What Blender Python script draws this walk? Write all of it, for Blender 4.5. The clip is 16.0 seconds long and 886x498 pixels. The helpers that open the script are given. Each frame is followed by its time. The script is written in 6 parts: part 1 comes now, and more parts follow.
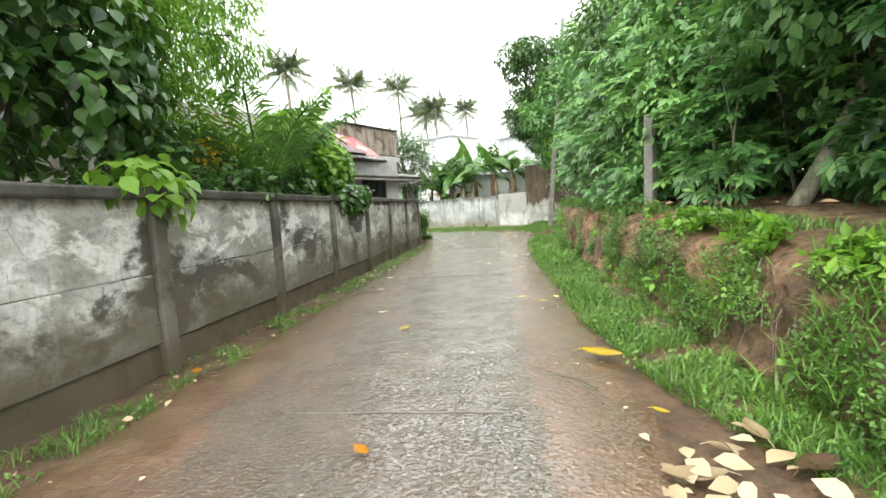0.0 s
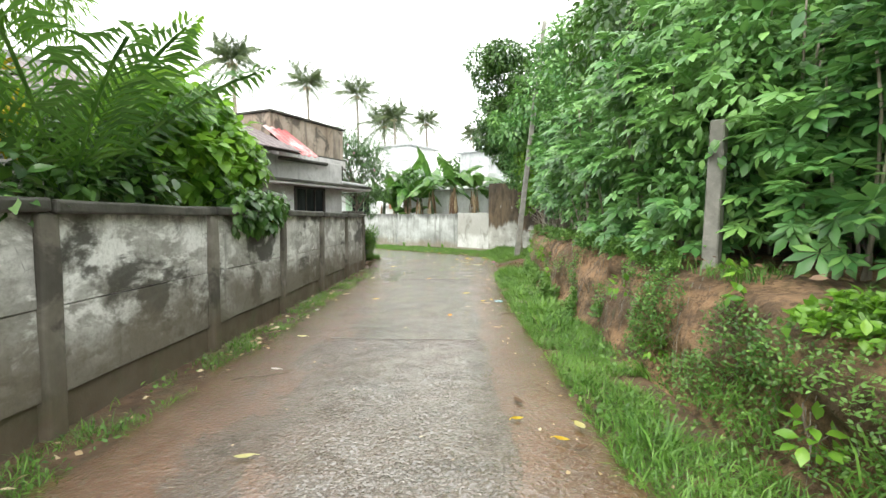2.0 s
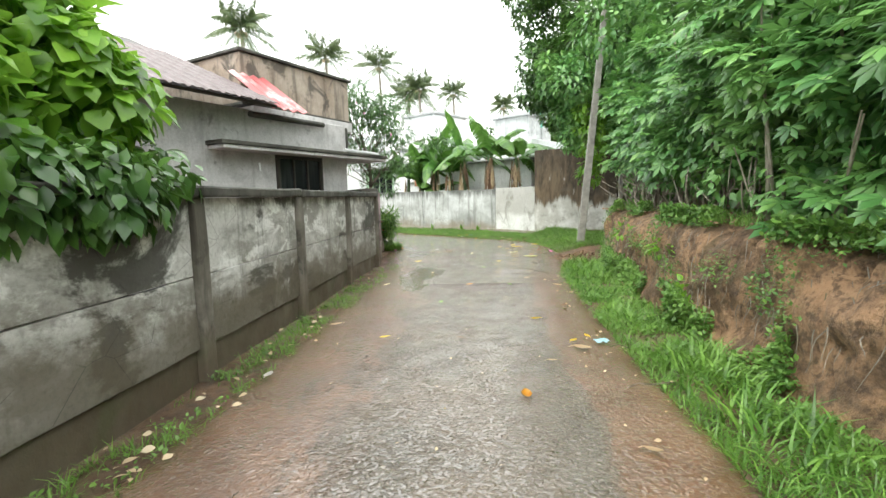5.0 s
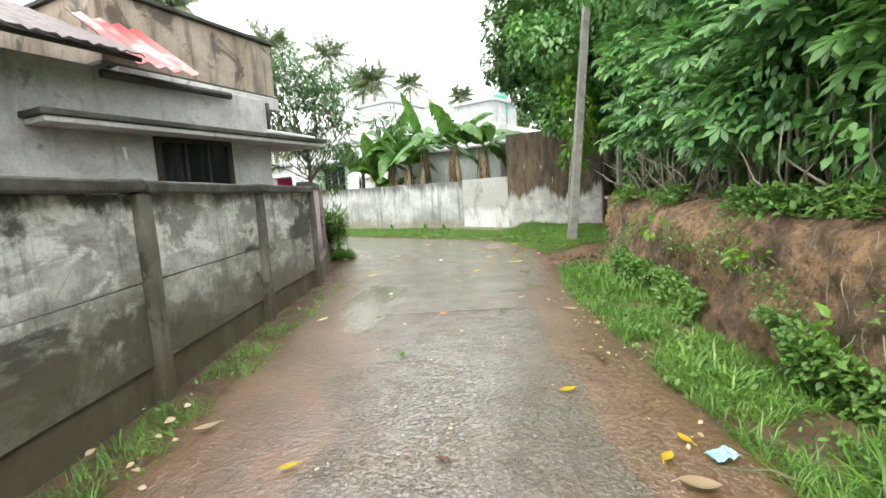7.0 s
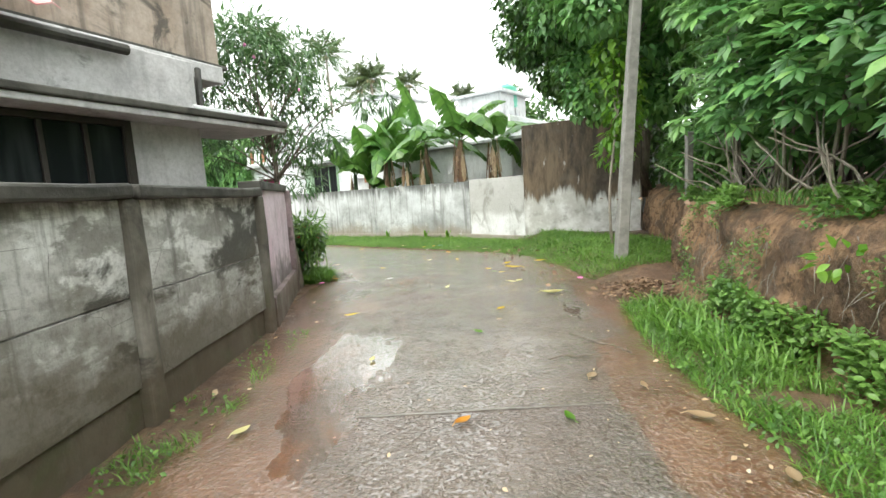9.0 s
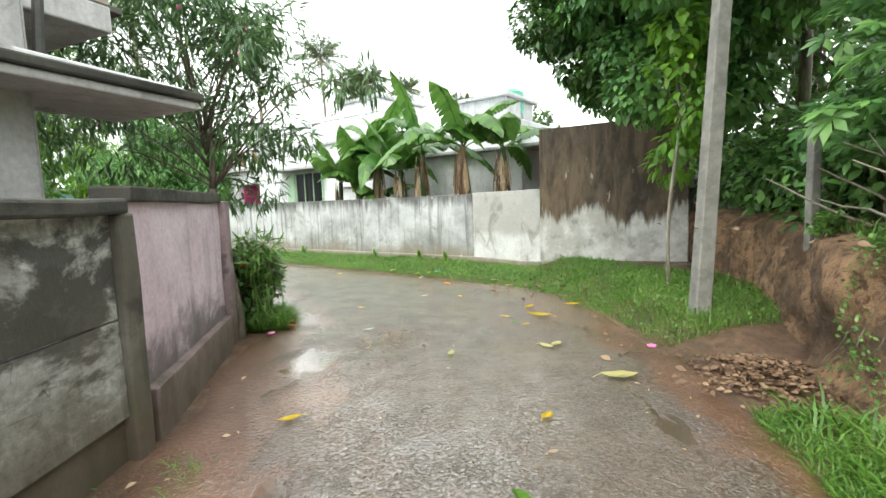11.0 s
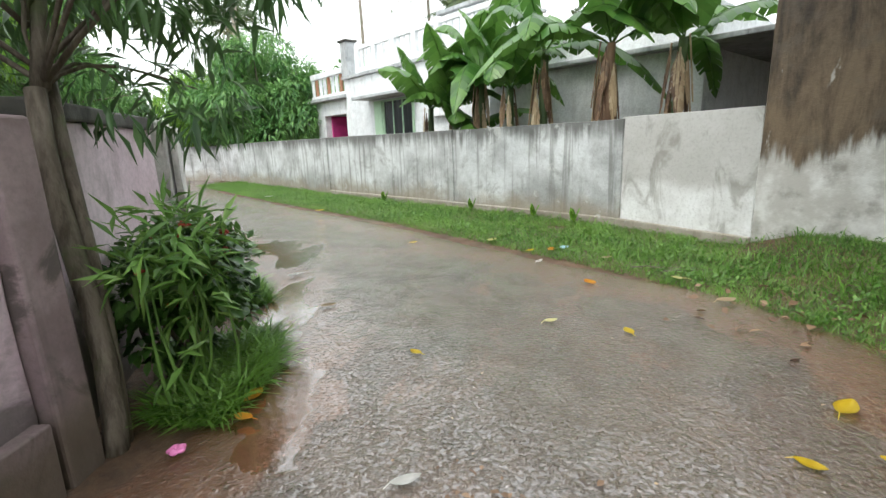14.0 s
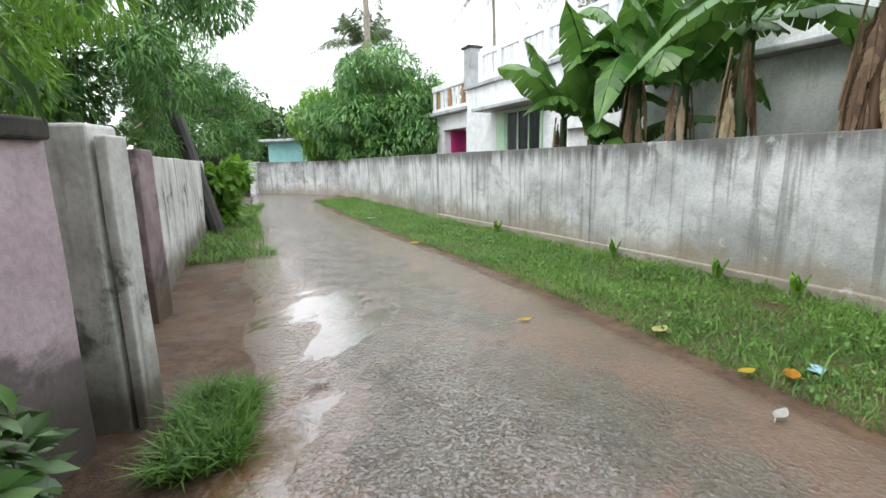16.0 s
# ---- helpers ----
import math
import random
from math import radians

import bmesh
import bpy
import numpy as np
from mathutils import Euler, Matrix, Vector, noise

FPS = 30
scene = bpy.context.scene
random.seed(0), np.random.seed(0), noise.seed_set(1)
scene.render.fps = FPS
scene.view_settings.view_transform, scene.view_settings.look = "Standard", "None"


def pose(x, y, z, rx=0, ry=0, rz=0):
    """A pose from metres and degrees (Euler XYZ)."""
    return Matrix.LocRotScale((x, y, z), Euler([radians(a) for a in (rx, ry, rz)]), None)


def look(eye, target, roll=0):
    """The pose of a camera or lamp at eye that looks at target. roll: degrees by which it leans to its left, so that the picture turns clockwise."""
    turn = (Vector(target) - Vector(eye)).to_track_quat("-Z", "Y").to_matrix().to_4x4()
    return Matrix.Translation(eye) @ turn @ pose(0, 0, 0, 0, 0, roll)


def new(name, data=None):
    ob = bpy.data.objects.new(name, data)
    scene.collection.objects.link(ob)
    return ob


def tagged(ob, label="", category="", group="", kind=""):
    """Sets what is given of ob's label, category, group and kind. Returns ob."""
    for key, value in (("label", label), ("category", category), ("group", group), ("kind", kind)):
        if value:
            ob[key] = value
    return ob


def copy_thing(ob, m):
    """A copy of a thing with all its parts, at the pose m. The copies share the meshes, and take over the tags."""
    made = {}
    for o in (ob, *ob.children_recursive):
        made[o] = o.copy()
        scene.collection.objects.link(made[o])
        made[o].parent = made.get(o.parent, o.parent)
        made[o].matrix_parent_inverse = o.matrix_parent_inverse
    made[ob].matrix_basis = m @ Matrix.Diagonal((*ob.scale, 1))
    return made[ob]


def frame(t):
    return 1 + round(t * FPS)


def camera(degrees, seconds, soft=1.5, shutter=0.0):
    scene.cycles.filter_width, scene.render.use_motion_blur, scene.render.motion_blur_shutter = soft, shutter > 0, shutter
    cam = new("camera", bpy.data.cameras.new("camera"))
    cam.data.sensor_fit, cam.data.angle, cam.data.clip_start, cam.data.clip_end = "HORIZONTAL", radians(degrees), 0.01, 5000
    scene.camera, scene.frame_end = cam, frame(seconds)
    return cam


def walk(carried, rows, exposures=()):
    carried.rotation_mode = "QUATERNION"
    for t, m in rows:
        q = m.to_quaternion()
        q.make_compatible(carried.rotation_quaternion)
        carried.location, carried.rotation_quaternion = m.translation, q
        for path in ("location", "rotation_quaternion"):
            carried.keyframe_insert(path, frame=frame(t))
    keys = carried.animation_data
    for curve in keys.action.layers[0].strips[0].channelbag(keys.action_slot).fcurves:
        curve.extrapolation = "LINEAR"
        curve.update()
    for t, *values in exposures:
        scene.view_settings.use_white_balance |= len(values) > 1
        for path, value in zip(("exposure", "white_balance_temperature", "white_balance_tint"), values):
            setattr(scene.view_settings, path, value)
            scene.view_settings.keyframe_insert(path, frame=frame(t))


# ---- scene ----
cam = camera(87.6, 16.0)
PATH = [
    (0, (1.011, 2.414, 1.258), (0.746, 4.388, 1.079), -3.9),
    (0.5, (0.93, 3.078, 1.27), (0.708, 5.058, 1.089), -2.2),
    (1, (0.833, 3.724, 1.296), (0.668, 5.706, 1.092), -0.9),
    (1.5, (0.799, 4.4, 1.355), (0.656, 6.387, 1.172), -0.0),
    (2, (0.751, 5.152, 1.473), (0.695, 7.147, 1.341), 0.3),
    (2.5, (0.759, 5.786, 1.524), (0.715, 7.783, 1.417), -0.1),
    (3, (0.731, 6.384, 1.559), (0.661, 8.38, 1.449), -0.5),
    (3.5, (0.65, 6.986, 1.548), (0.508, 8.976, 1.409), -0.9),
    (4, (0.612, 7.552, 1.511), (0.411, 9.533, 1.326), -1.3),
    (4.2, (0.579, 7.769, 1.508), (0.347, 9.744, 1.292), -1.3),
    (6.3, (0.182, 10.239, 1.38), (0.133, 12.225, 1.149), -2.5),
    (6.5, (0.198, 10.465, 1.383), (0.159, 12.451, 1.153), -2.8),
    (7, (0.225, 11.034, 1.386), (0.199, 13.019, 1.139), -3.4),
    (7.5, (0.174, 11.637, 1.374), (0.187, 13.622, 1.126), -3.6),
    (8, (0.17, 12.221, 1.365), (0.182, 14.204, 1.104), -3.6),
    (8.5, (0.169, 12.778, 1.355), (0.146, 14.759, 1.076), -3.7),
    (9, (0.112, 13.405, 1.412), (0.085, 15.39, 1.17), -3.6),
    (9.2, (0.104, 13.64, 1.412), (0.074, 15.626, 1.176), -3.6),
    (11.3, (-0.04, 16.051, 1.501), (-0.023, 18.042, 1.308), -1.6),
    (11.5, (-0.055, 16.334, 1.501), (-0.026, 18.324, 1.309), -1.7),
    (12, (-0.05, 16.957, 1.463), (-0.06, 18.944, 1.234), -1.9),
    (12.5, (-0.076, 17.519, 1.431), (-0.218, 19.486, 1.098), -1.9),
    (13, (-0.119, 18.183, 1.468), (-0.329, 20.136, 1.091), -2.2),
    (13.5, (-0.187, 18.828, 1.439), (-0.531, 20.752, 1.014), -2.4),
    (13.6, (-0.199, 18.988, 1.441), (-0.561, 20.907, 1.011), -2.3),
    (13.9, (-0.286, 19.236, 1.441), (-0.675, 21.148, 1.002), -0.9),
    (14, (-0.326, 19.393, 1.434), (-0.77, 21.291, 0.986), -2.0),
    (14.5, (-0.445, 20.018, 1.46), (-0.966, 21.898, 1.023), -1.5),
    (15, (-0.508, 20.619, 1.485), (-1.187, 22.455, 1.076), -1.4),
    (15.5, (-0.716, 21.205, 1.5), (-1.494, 23.008, 1.123), -1.1),
    (16, (-0.963, 21.755, 1.483), (-1.894, 23.486, 1.113), -1.2),
]
walk(cam, [(t, look(eye, target, roll)) for t, eye, target, roll in PATH], [(0, 1.46, 6800, 5), (9, 1.55, 6650, 5), (12.5, 1.26, 6550, 6), (16, 0.98, 6350, 10)])

# ---- world, sun ----
world = bpy.data.worlds.new("overcast_sky")
scene.world = world
world.use_nodes = True
wn, wl = world.node_tree.nodes, world.node_tree.links
wn.clear()
sky = wn.new("ShaderNodeTexSky")
sky.sky_type, sky.sun_disc = "NISHITA", False
sky.sun_elevation, sky.sun_rotation, sky.dust_density, sky.air_density = radians(58), radians(200), 6.0, 1.0
cloud = wn.new("ShaderNodeMixRGB")
cloud.inputs[0].default_value = 0.86
cloud.inputs[2].default_value = (9.6, 9.9, 10.0, 1)
bg = wn.new("ShaderNodeBackground")
bg.inputs[1].default_value = 0.13
wout = wn.new("ShaderNodeOutputWorld")
wl.new(sky.outputs[0], cloud.inputs[1])
wl.new(cloud.outputs[0], bg.inputs[0])
wl.new(bg.outputs[0], wout.inputs[0])
sun_data = bpy.data.lights.new("sun", "SUN")
sun_data.energy, sun_data.angle, sun_data.color = 0.7, radians(25), (1.0, 0.97, 0.93)
sun = new("sun", sun_data)
sun.matrix_world = look((6, -10, 30), (6 - 30 * math.tan(radians(32)) * math.sin(radians(200)), -10 - 30 * math.tan(radians(32)) * math.cos(radians(200)), 0))


# ---- materials ----
class Nodes:
    """Short hand for building one node material."""

    def __init__(self, name):
        self.mat = bpy.data.materials.new(name)
        self.mat.use_nodes = True
        self.t = self.mat.node_tree
        self.b = self.t.nodes["Principled BSDF"]
        self.pos = self.t.nodes.new("ShaderNodeNewGeometry").outputs["Position"]

    def n(self, kind, **kw):
        node = self.t.nodes.new(kind)
        for k, v in kw.items():
            if k.startswith("i"):
                node.inputs[int(k[1:])].default_value = v
        return node

    def link(self, a, b):
        self.t.links.new(a, b)

    def scaled(self, sx, sy, sz, src=None):
        m = self.n("ShaderNodeVectorMath", i1=(sx, sy, sz))
        m.operation = "MULTIPLY"
        self.link(src or self.pos, m.inputs[0])
        return m.outputs[0]

    def noise(self, scale, detail=4, rough=0.6, src=None, dist=0.0):
        t = self.n("ShaderNodeTexNoise")
        t.inputs["Scale"].default_value, t.inputs["Detail"].default_value = scale, detail
        t.inputs["Roughness"].default_value, t.inputs["Distortion"].default_value = rough, dist
        self.link(src or self.pos, t.inputs["Vector"])
        return t.outputs[0]

    def cells(self, scale, src=None, feature="F1", out="Distance"):
        t = self.n("ShaderNodeTexVoronoi")
        t.feature = feature
        t.inputs["Scale"].default_value = scale
        self.link(src or self.pos, t.inputs["Vector"])
        return t.outputs[out]

    def step(self, src, lo, hi, a=0.0, b=1.0):
        m = self.n("ShaderNodeMapRange")
        m.interpolation_type = "SMOOTHSTEP"
        self.link(src, m.inputs[0])
        for i, v in ((1, lo), (2, hi), (3, a), (4, b)):
            m.inputs[i].default_value = v
        return m.outputs[0]

    def math(self, op, a, b):
        m = self.n("ShaderNodeMath")
        m.operation = op
        for i, v in ((0, a), (1, b)):
            if isinstance(v, (int, float)):
                m.inputs[i].default_value = v
            else:
                self.link(v, m.inputs[i])
        return m.outputs[0]

    def mix(self, f, a, b, mode="MIX"):
        m = self.n("ShaderNodeMixRGB")
        m.blend_type = mode
        for i, v in ((0, f), (1, a), (2, b)):
            if isinstance(v, (int, float)):
                m.inputs[i].default_value = v if i == 0 else (v, v, v, 1)
            elif isinstance(v, tuple):
                m.inputs[i].default_value = (*v, 1)
            else:
                self.link(v, m.inputs[i])
        return m.outputs[0]

    def attr(self, name):
        a = self.n("ShaderNodeAttribute")
        a.attribute_name = name
        return a.outputs["Fac"]

    def height(self):
        s = self.n("ShaderNodeSeparateXYZ")
        self.link(self.pos, s.inputs[0])
        return s.outputs[2]

    def island(self):
        return self.t.nodes["Geometry"].outputs["Random Per Island"]

    def rand(self):
        return self.n("ShaderNodeObjectInfo").outputs["Random"]

    def done(self, colour, rough=0.8, bump=None, strength=0.3, dist=0.01, metal=0.0, spec=0.5):
        for key, v in (("Base Color", colour), ("Roughness", rough), ("Metallic", metal), ("Specular IOR Level", spec)):
            if isinstance(v, (int, float)):
                self.b.inputs[key].default_value = v
            elif isinstance(v, tuple):
                self.b.inputs[key].default_value = (*v, 1)
            else:
                self.link(v, self.b.inputs[key])
        if bump is not None:
            bp = self.n("ShaderNodeBump")
            bp.inputs["Strength"].default_value, bp.inputs["Distance"].default_value = strength, dist
            self.link(bump, bp.inputs["Height"])
            self.link(bp.outputs[0], self.b.inputs["Normal"])
        return self.mat


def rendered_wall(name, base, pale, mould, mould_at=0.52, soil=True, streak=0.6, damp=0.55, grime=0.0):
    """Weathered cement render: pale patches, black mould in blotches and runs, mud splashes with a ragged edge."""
    m = Nodes(name)
    big = m.noise(1.1, 5, 0.62)
    fine = m.noise(26, 4, 0.7)
    runs = m.noise(1.0, 4, 0.6, m.scaled(5.5, 5.5, 0.55))
    blot = m.noise(1.7, 6, 0.66, dist=0.6)
    c = m.mix(m.step(big, 0.4, 0.62), base, pale)
    c = m.mix(m.step(m.noise(3.5, 4, 0.6), 0.45, 0.7, 0, 0.45), c, tuple(v * 0.62 for v in base))
    c = m.mix(m.math("MULTIPLY", m.step(runs, 0.5, 0.72), streak), c, mould)
    c = m.mix(m.math("MULTIPLY", m.step(blot, mould_at, mould_at + 0.1), 0.82), c, mould)
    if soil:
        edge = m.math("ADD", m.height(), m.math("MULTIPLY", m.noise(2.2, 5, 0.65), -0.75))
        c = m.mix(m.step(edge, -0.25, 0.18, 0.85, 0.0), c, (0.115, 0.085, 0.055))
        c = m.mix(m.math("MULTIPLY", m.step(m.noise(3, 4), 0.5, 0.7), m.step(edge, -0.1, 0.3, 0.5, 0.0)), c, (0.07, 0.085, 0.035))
    if grime:
        tide = m.math("ADD", m.height(), m.math("MULTIPLY", m.noise(1.5, 6, 0.7, None, 0.5), -1.5))
        c = m.mix(m.step(tide, -0.52 + grime, -0.2 + grime, 0.8, 0.0), c, (0.10, 0.085, 0.078))
    c = m.mix(m.step(fine, 0.35, 0.7, 0, 0.22), c, (0.08, 0.075, 0.065))
    rough = m.step(m.noise(2.5, 3), 0.35, 0.7, damp, 0.9)
    h = m.math("ADD", m.math("MULTIPLY", fine, 0.5), m.noise(7, 5, 0.7))
    return m.done(c, rough, h, 0.55, 0.012)


def soil_material(name, dark, light, wet=0.6, relief=0.03):
    m = Nodes(name)
    c = m.mix(m.step(m.noise(1.7, 7, 0.74), 0.40, 0.60), dark, light)
    c = m.mix(m.step(m.noise(4.2, 6, 0.72, m.scaled(1, 1, 0.6), 0.6), 0.48, 0.68, 0, 0.5), c, tuple(v * 0.5 for v in dark))
    c = m.mix(m.step(m.noise(11, 6, 0.75), 0.48, 0.62, 0, 0.75), c, tuple(v * 0.5 for v in dark))
    c = m.mix(m.step(m.noise(2.1, 5, 0.7), 0.56, 0.68, 0, 0.5), c, (0.085, 0.078, 0.035))
    stones = m.cells(34)
    c = m.mix(m.step(stones, 0.0, 0.22, 0.35, 0.0), c, (0.33, 0.25, 0.19))
    h = m.math("ADD", m.noise(7, 7, 0.74), m.math("MULTIPLY", m.noise(38, 5, 0.75), 0.55))
    return m.done(c, m.step(m.noise(1.4, 3), 0.35, 0.65, wet - 0.2, wet + 0.25), h, 1.0, relief)


def leaf_material(name, dark, mid, bright, gloss=0.34, through_light=0.22):
    m = Nodes(name)
    r = m.island()
    c = m.mix(m.step(r, 0.0, 0.7), dark, mid)
    c = m.mix(m.step(r, 0.72, 1.0, 0, 0.85), c, bright)
    c = m.mix(m.step(m.noise(0.9, 3), 0.42, 0.66, 0, 0.5), c, bright)
    c = m.mix(m.step(m.noise(30, 3), 0.5, 0.8, 0, 0.3), c, dark)
    mat = m.done(c, gloss, m.noise(45, 2), 0.15, 0.004)
    trans = m.n("ShaderNodeBsdfTranslucent")
    m.link(m.mix(0.5, c, bright), trans.inputs[0])
    mixer = m.n("ShaderNodeMixShader", i0=through_light)
    m.link(m.b.outputs[0], mixer.inputs[1])
    m.link(trans.outputs[0], mixer.inputs[2])
    m.link(mixer.outputs[0], m.t.nodes["Material Output"].inputs[0])
    return mat


def plain(name, colour, rough=0.6, vary=0.25, scale=9, bump=0.2, metal=0.0):
    m = Nodes(name)
    c = m.mix(m.step(m.noise(scale, 5, 0.65), 0.35, 0.7, 0, vary), colour, tuple(v * 0.35 for v in colour))
    c = m.mix(m.step(m.noise(scale * 5, 3), 0.5, 0.75, 0, vary * 0.6), c, tuple(min(1, v * 1.4) for v in colour))
    return m.done(c, rough, m.noise(scale * 4, 4, 0.7), bump, 0.01, metal)


def bark_material(name, dark, light):
    m = Nodes(name)
    ridges = m.noise(1.0, 5, 0.7, m.scaled(16, 16, 3.5))
    c = m.mix(m.step(ridges, 0.35, 0.65), dark, light)
    c = m.mix(m.step(m.noise(3.2, 4), 0.52, 0.66, 0, 0.7), c, (0.10, 0.13, 0.05))
    return m.done(c, 0.75, ridges, 0.8, 0.02)


def road_material():
    """Wet concrete with the stones laid bare, under thin mud and standing water."""
    m = Nodes("wet_road")
    mud, pool = m.attr("mud"), m.attr("pool")
    warp = m.n("ShaderNodeVectorMath")
    warp.operation = "ADD"
    m.link(m.pos, warp.inputs[0])
    jitter = m.n("ShaderNodeTexNoise")
    jitter.inputs["Scale"].default_value = 9.0
    m.link(m.pos, jitter.inputs["Vector"])
    m.link(m.scaled(0.07, 0.07, 0.07, jitter.outputs["Color"]), warp.inputs[1])
    stones = m.cells(36, warp.outputs[0])
    tone = m.cells(36, warp.outputs[0], out="Color")
    grit = m.cells(58, warp.outputs[0])
    fine = m.noise(90, 4, 0.7)
    worn = m.step(m.noise(0.8, 6, 0.68), 0.40, 0.62)
    stain = m.step(m.noise(2.7, 6, 0.7, m.scaled(1.0, 0.45, 1.0), 0.8), 0.46, 0.66)
    c = m.mix(m.step(stones, 0.22, 0.52), m.mix(m.step(tone, 0.2, 0.9), (0.100, 0.074, 0.060), (0.235, 0.195, 0.172)), (0.056, 0.038, 0.028))
    c = m.mix(m.step(m.noise(1.3, 5, 0.7), 0.42, 0.6, 0, 0.6), c, (0.112, 0.076, 0.056))
    c = m.mix(m.step(grit, 0.0, 0.22, 0.3, 0.0), c, (0.28, 0.25, 0.23))
    c = m.mix(m.math("MULTIPLY", worn, 0.5), c, (0.125, 0.080, 0.056))
    c = m.mix(m.math("MULTIPLY", stain, 0.5), c, (0.068, 0.042, 0.029))
    drift = m.math("MULTIPLY", m.math("SUBTRACT", m.noise(1.5, 7, 0.7, m.scaled(1.3, 0.6, 1.0)), 0.5), 2.0)
    edge = m.step(m.math("ADD", mud, drift), 0.22, 0.78)
    silt = m.mix(m.step(m.noise(1.7, 6, 0.7), 0.35, 0.7), (0.112, 0.047, 0.022), (0.195, 0.090, 0.046))
    silt = m.mix(m.step(m.noise(21, 5, 0.75), 0.5, 0.66, 0, 0.6), silt, (0.075, 0.045, 0.028))
    silt = m.mix(m.step(m.cells(44), 0.0, 0.16, 0.5, 0.0), silt, (0.30, 0.24, 0.19))
    c = m.mix(m.math("MULTIPLY", edge, 0.86), c, silt)
    lip = m.math("MULTIPLY", m.step(edge, 0.25, 0.5), m.step(edge, 0.5, 0.8, 1.0, 0.0))
    c = m.mix(m.math("MULTIPLY", lip, 0.45), c, (0.050, 0.036, 0.028))
    c = m.mix(m.step(m.noise(14, 4, 0.7), 0.58, 0.74, 0, 0.45), c, (0.045, 0.034, 0.026))
    pools = m.math("ADD", pool, m.math("MULTIPLY", m.math("SUBTRACT", m.noise(1.1, 6, 0.62, m.scaled(1.5, 0.7, 1)), 0.5), 1.7))
    wet = m.step(pools, 0.34, 0.46)
    film = m.step(m.noise(3.4, 5, 0.65), 0.40, 0.62)
    rough = m.mix(film, 0.16, 0.33)
    rough = m.mix(m.math("MULTIPLY", edge, 0.7), rough, 0.17)
    rough = m.mix(wet, rough, 0.035)
    relief = m.math("ADD", m.math("ADD", m.math("MULTIPLY", stones, -1.0), m.math("MULTIPLY", grit, -0.45)), m.math("ADD", m.math("MULTIPLY", fine, 0.4), m.math("MULTIPLY", m.noise(17, 5, 0.7), 0.9)))
    calm = m.math("MULTIPLY", m.math("SUBTRACT", 1.0, m.math("MULTIPLY", wet, 0.95)), m.math("SUBTRACT", 1.0, m.math("MULTIPLY", edge, 0.62)))
    calm = m.math("MULTIPLY", calm, m.step(film, 0.0, 1.0, 0.7, 1.0))
    ripples = m.math("MULTIPLY", m.noise(13, 3), 0.12)
    h = m.math("ADD", m.math("ADD", m.math("MULTIPLY", relief, calm), ripples), m.math("MULTIPLY", edge, -0.35))
    knobs = m.cells(25, warp.outputs[0])
    proud = m.math("ADD", knobs, m.math("MULTIPLY", m.math("SUBTRACT", m.noise(2.3, 5, 0.7), 0.5), 0.9))
    poke = m.math("ADD", m.step(proud, 0.14, 0.44, 1.0, 0.0), m.math("MULTIPLY", m.step(m.noise(40, 4, 0.7), 0.46, 0.66), 0.5))
    swell = m.math("MULTIPLY", m.math("ADD", poke, m.math("MULTIPLY", m.noise(5, 4, 0.6), 0.8)), calm)
    film_bump = m.n("ShaderNodeBump")
    film_bump.inputs["Strength"].default_value, film_bump.inputs["Distance"].default_value = 1.0, 0.015
    m.link(m.math("ADD", swell, ripples), film_bump.inputs["Height"])
    m.link(film_bump.outputs[0], m.b.inputs["Coat Normal"])
    m.b.inputs["Coat Weight"].default_value, m.b.inputs["Coat IOR"].default_value = 1.0, 2.1
    m.link(m.mix(wet, m.mix(film, 0.045, 0.09), 0.025), m.b.inputs["Coat Roughness"])
    return m.done(c, m.math("ADD", rough, 0.2), h, 0.8, 0.018, spec=0.5)


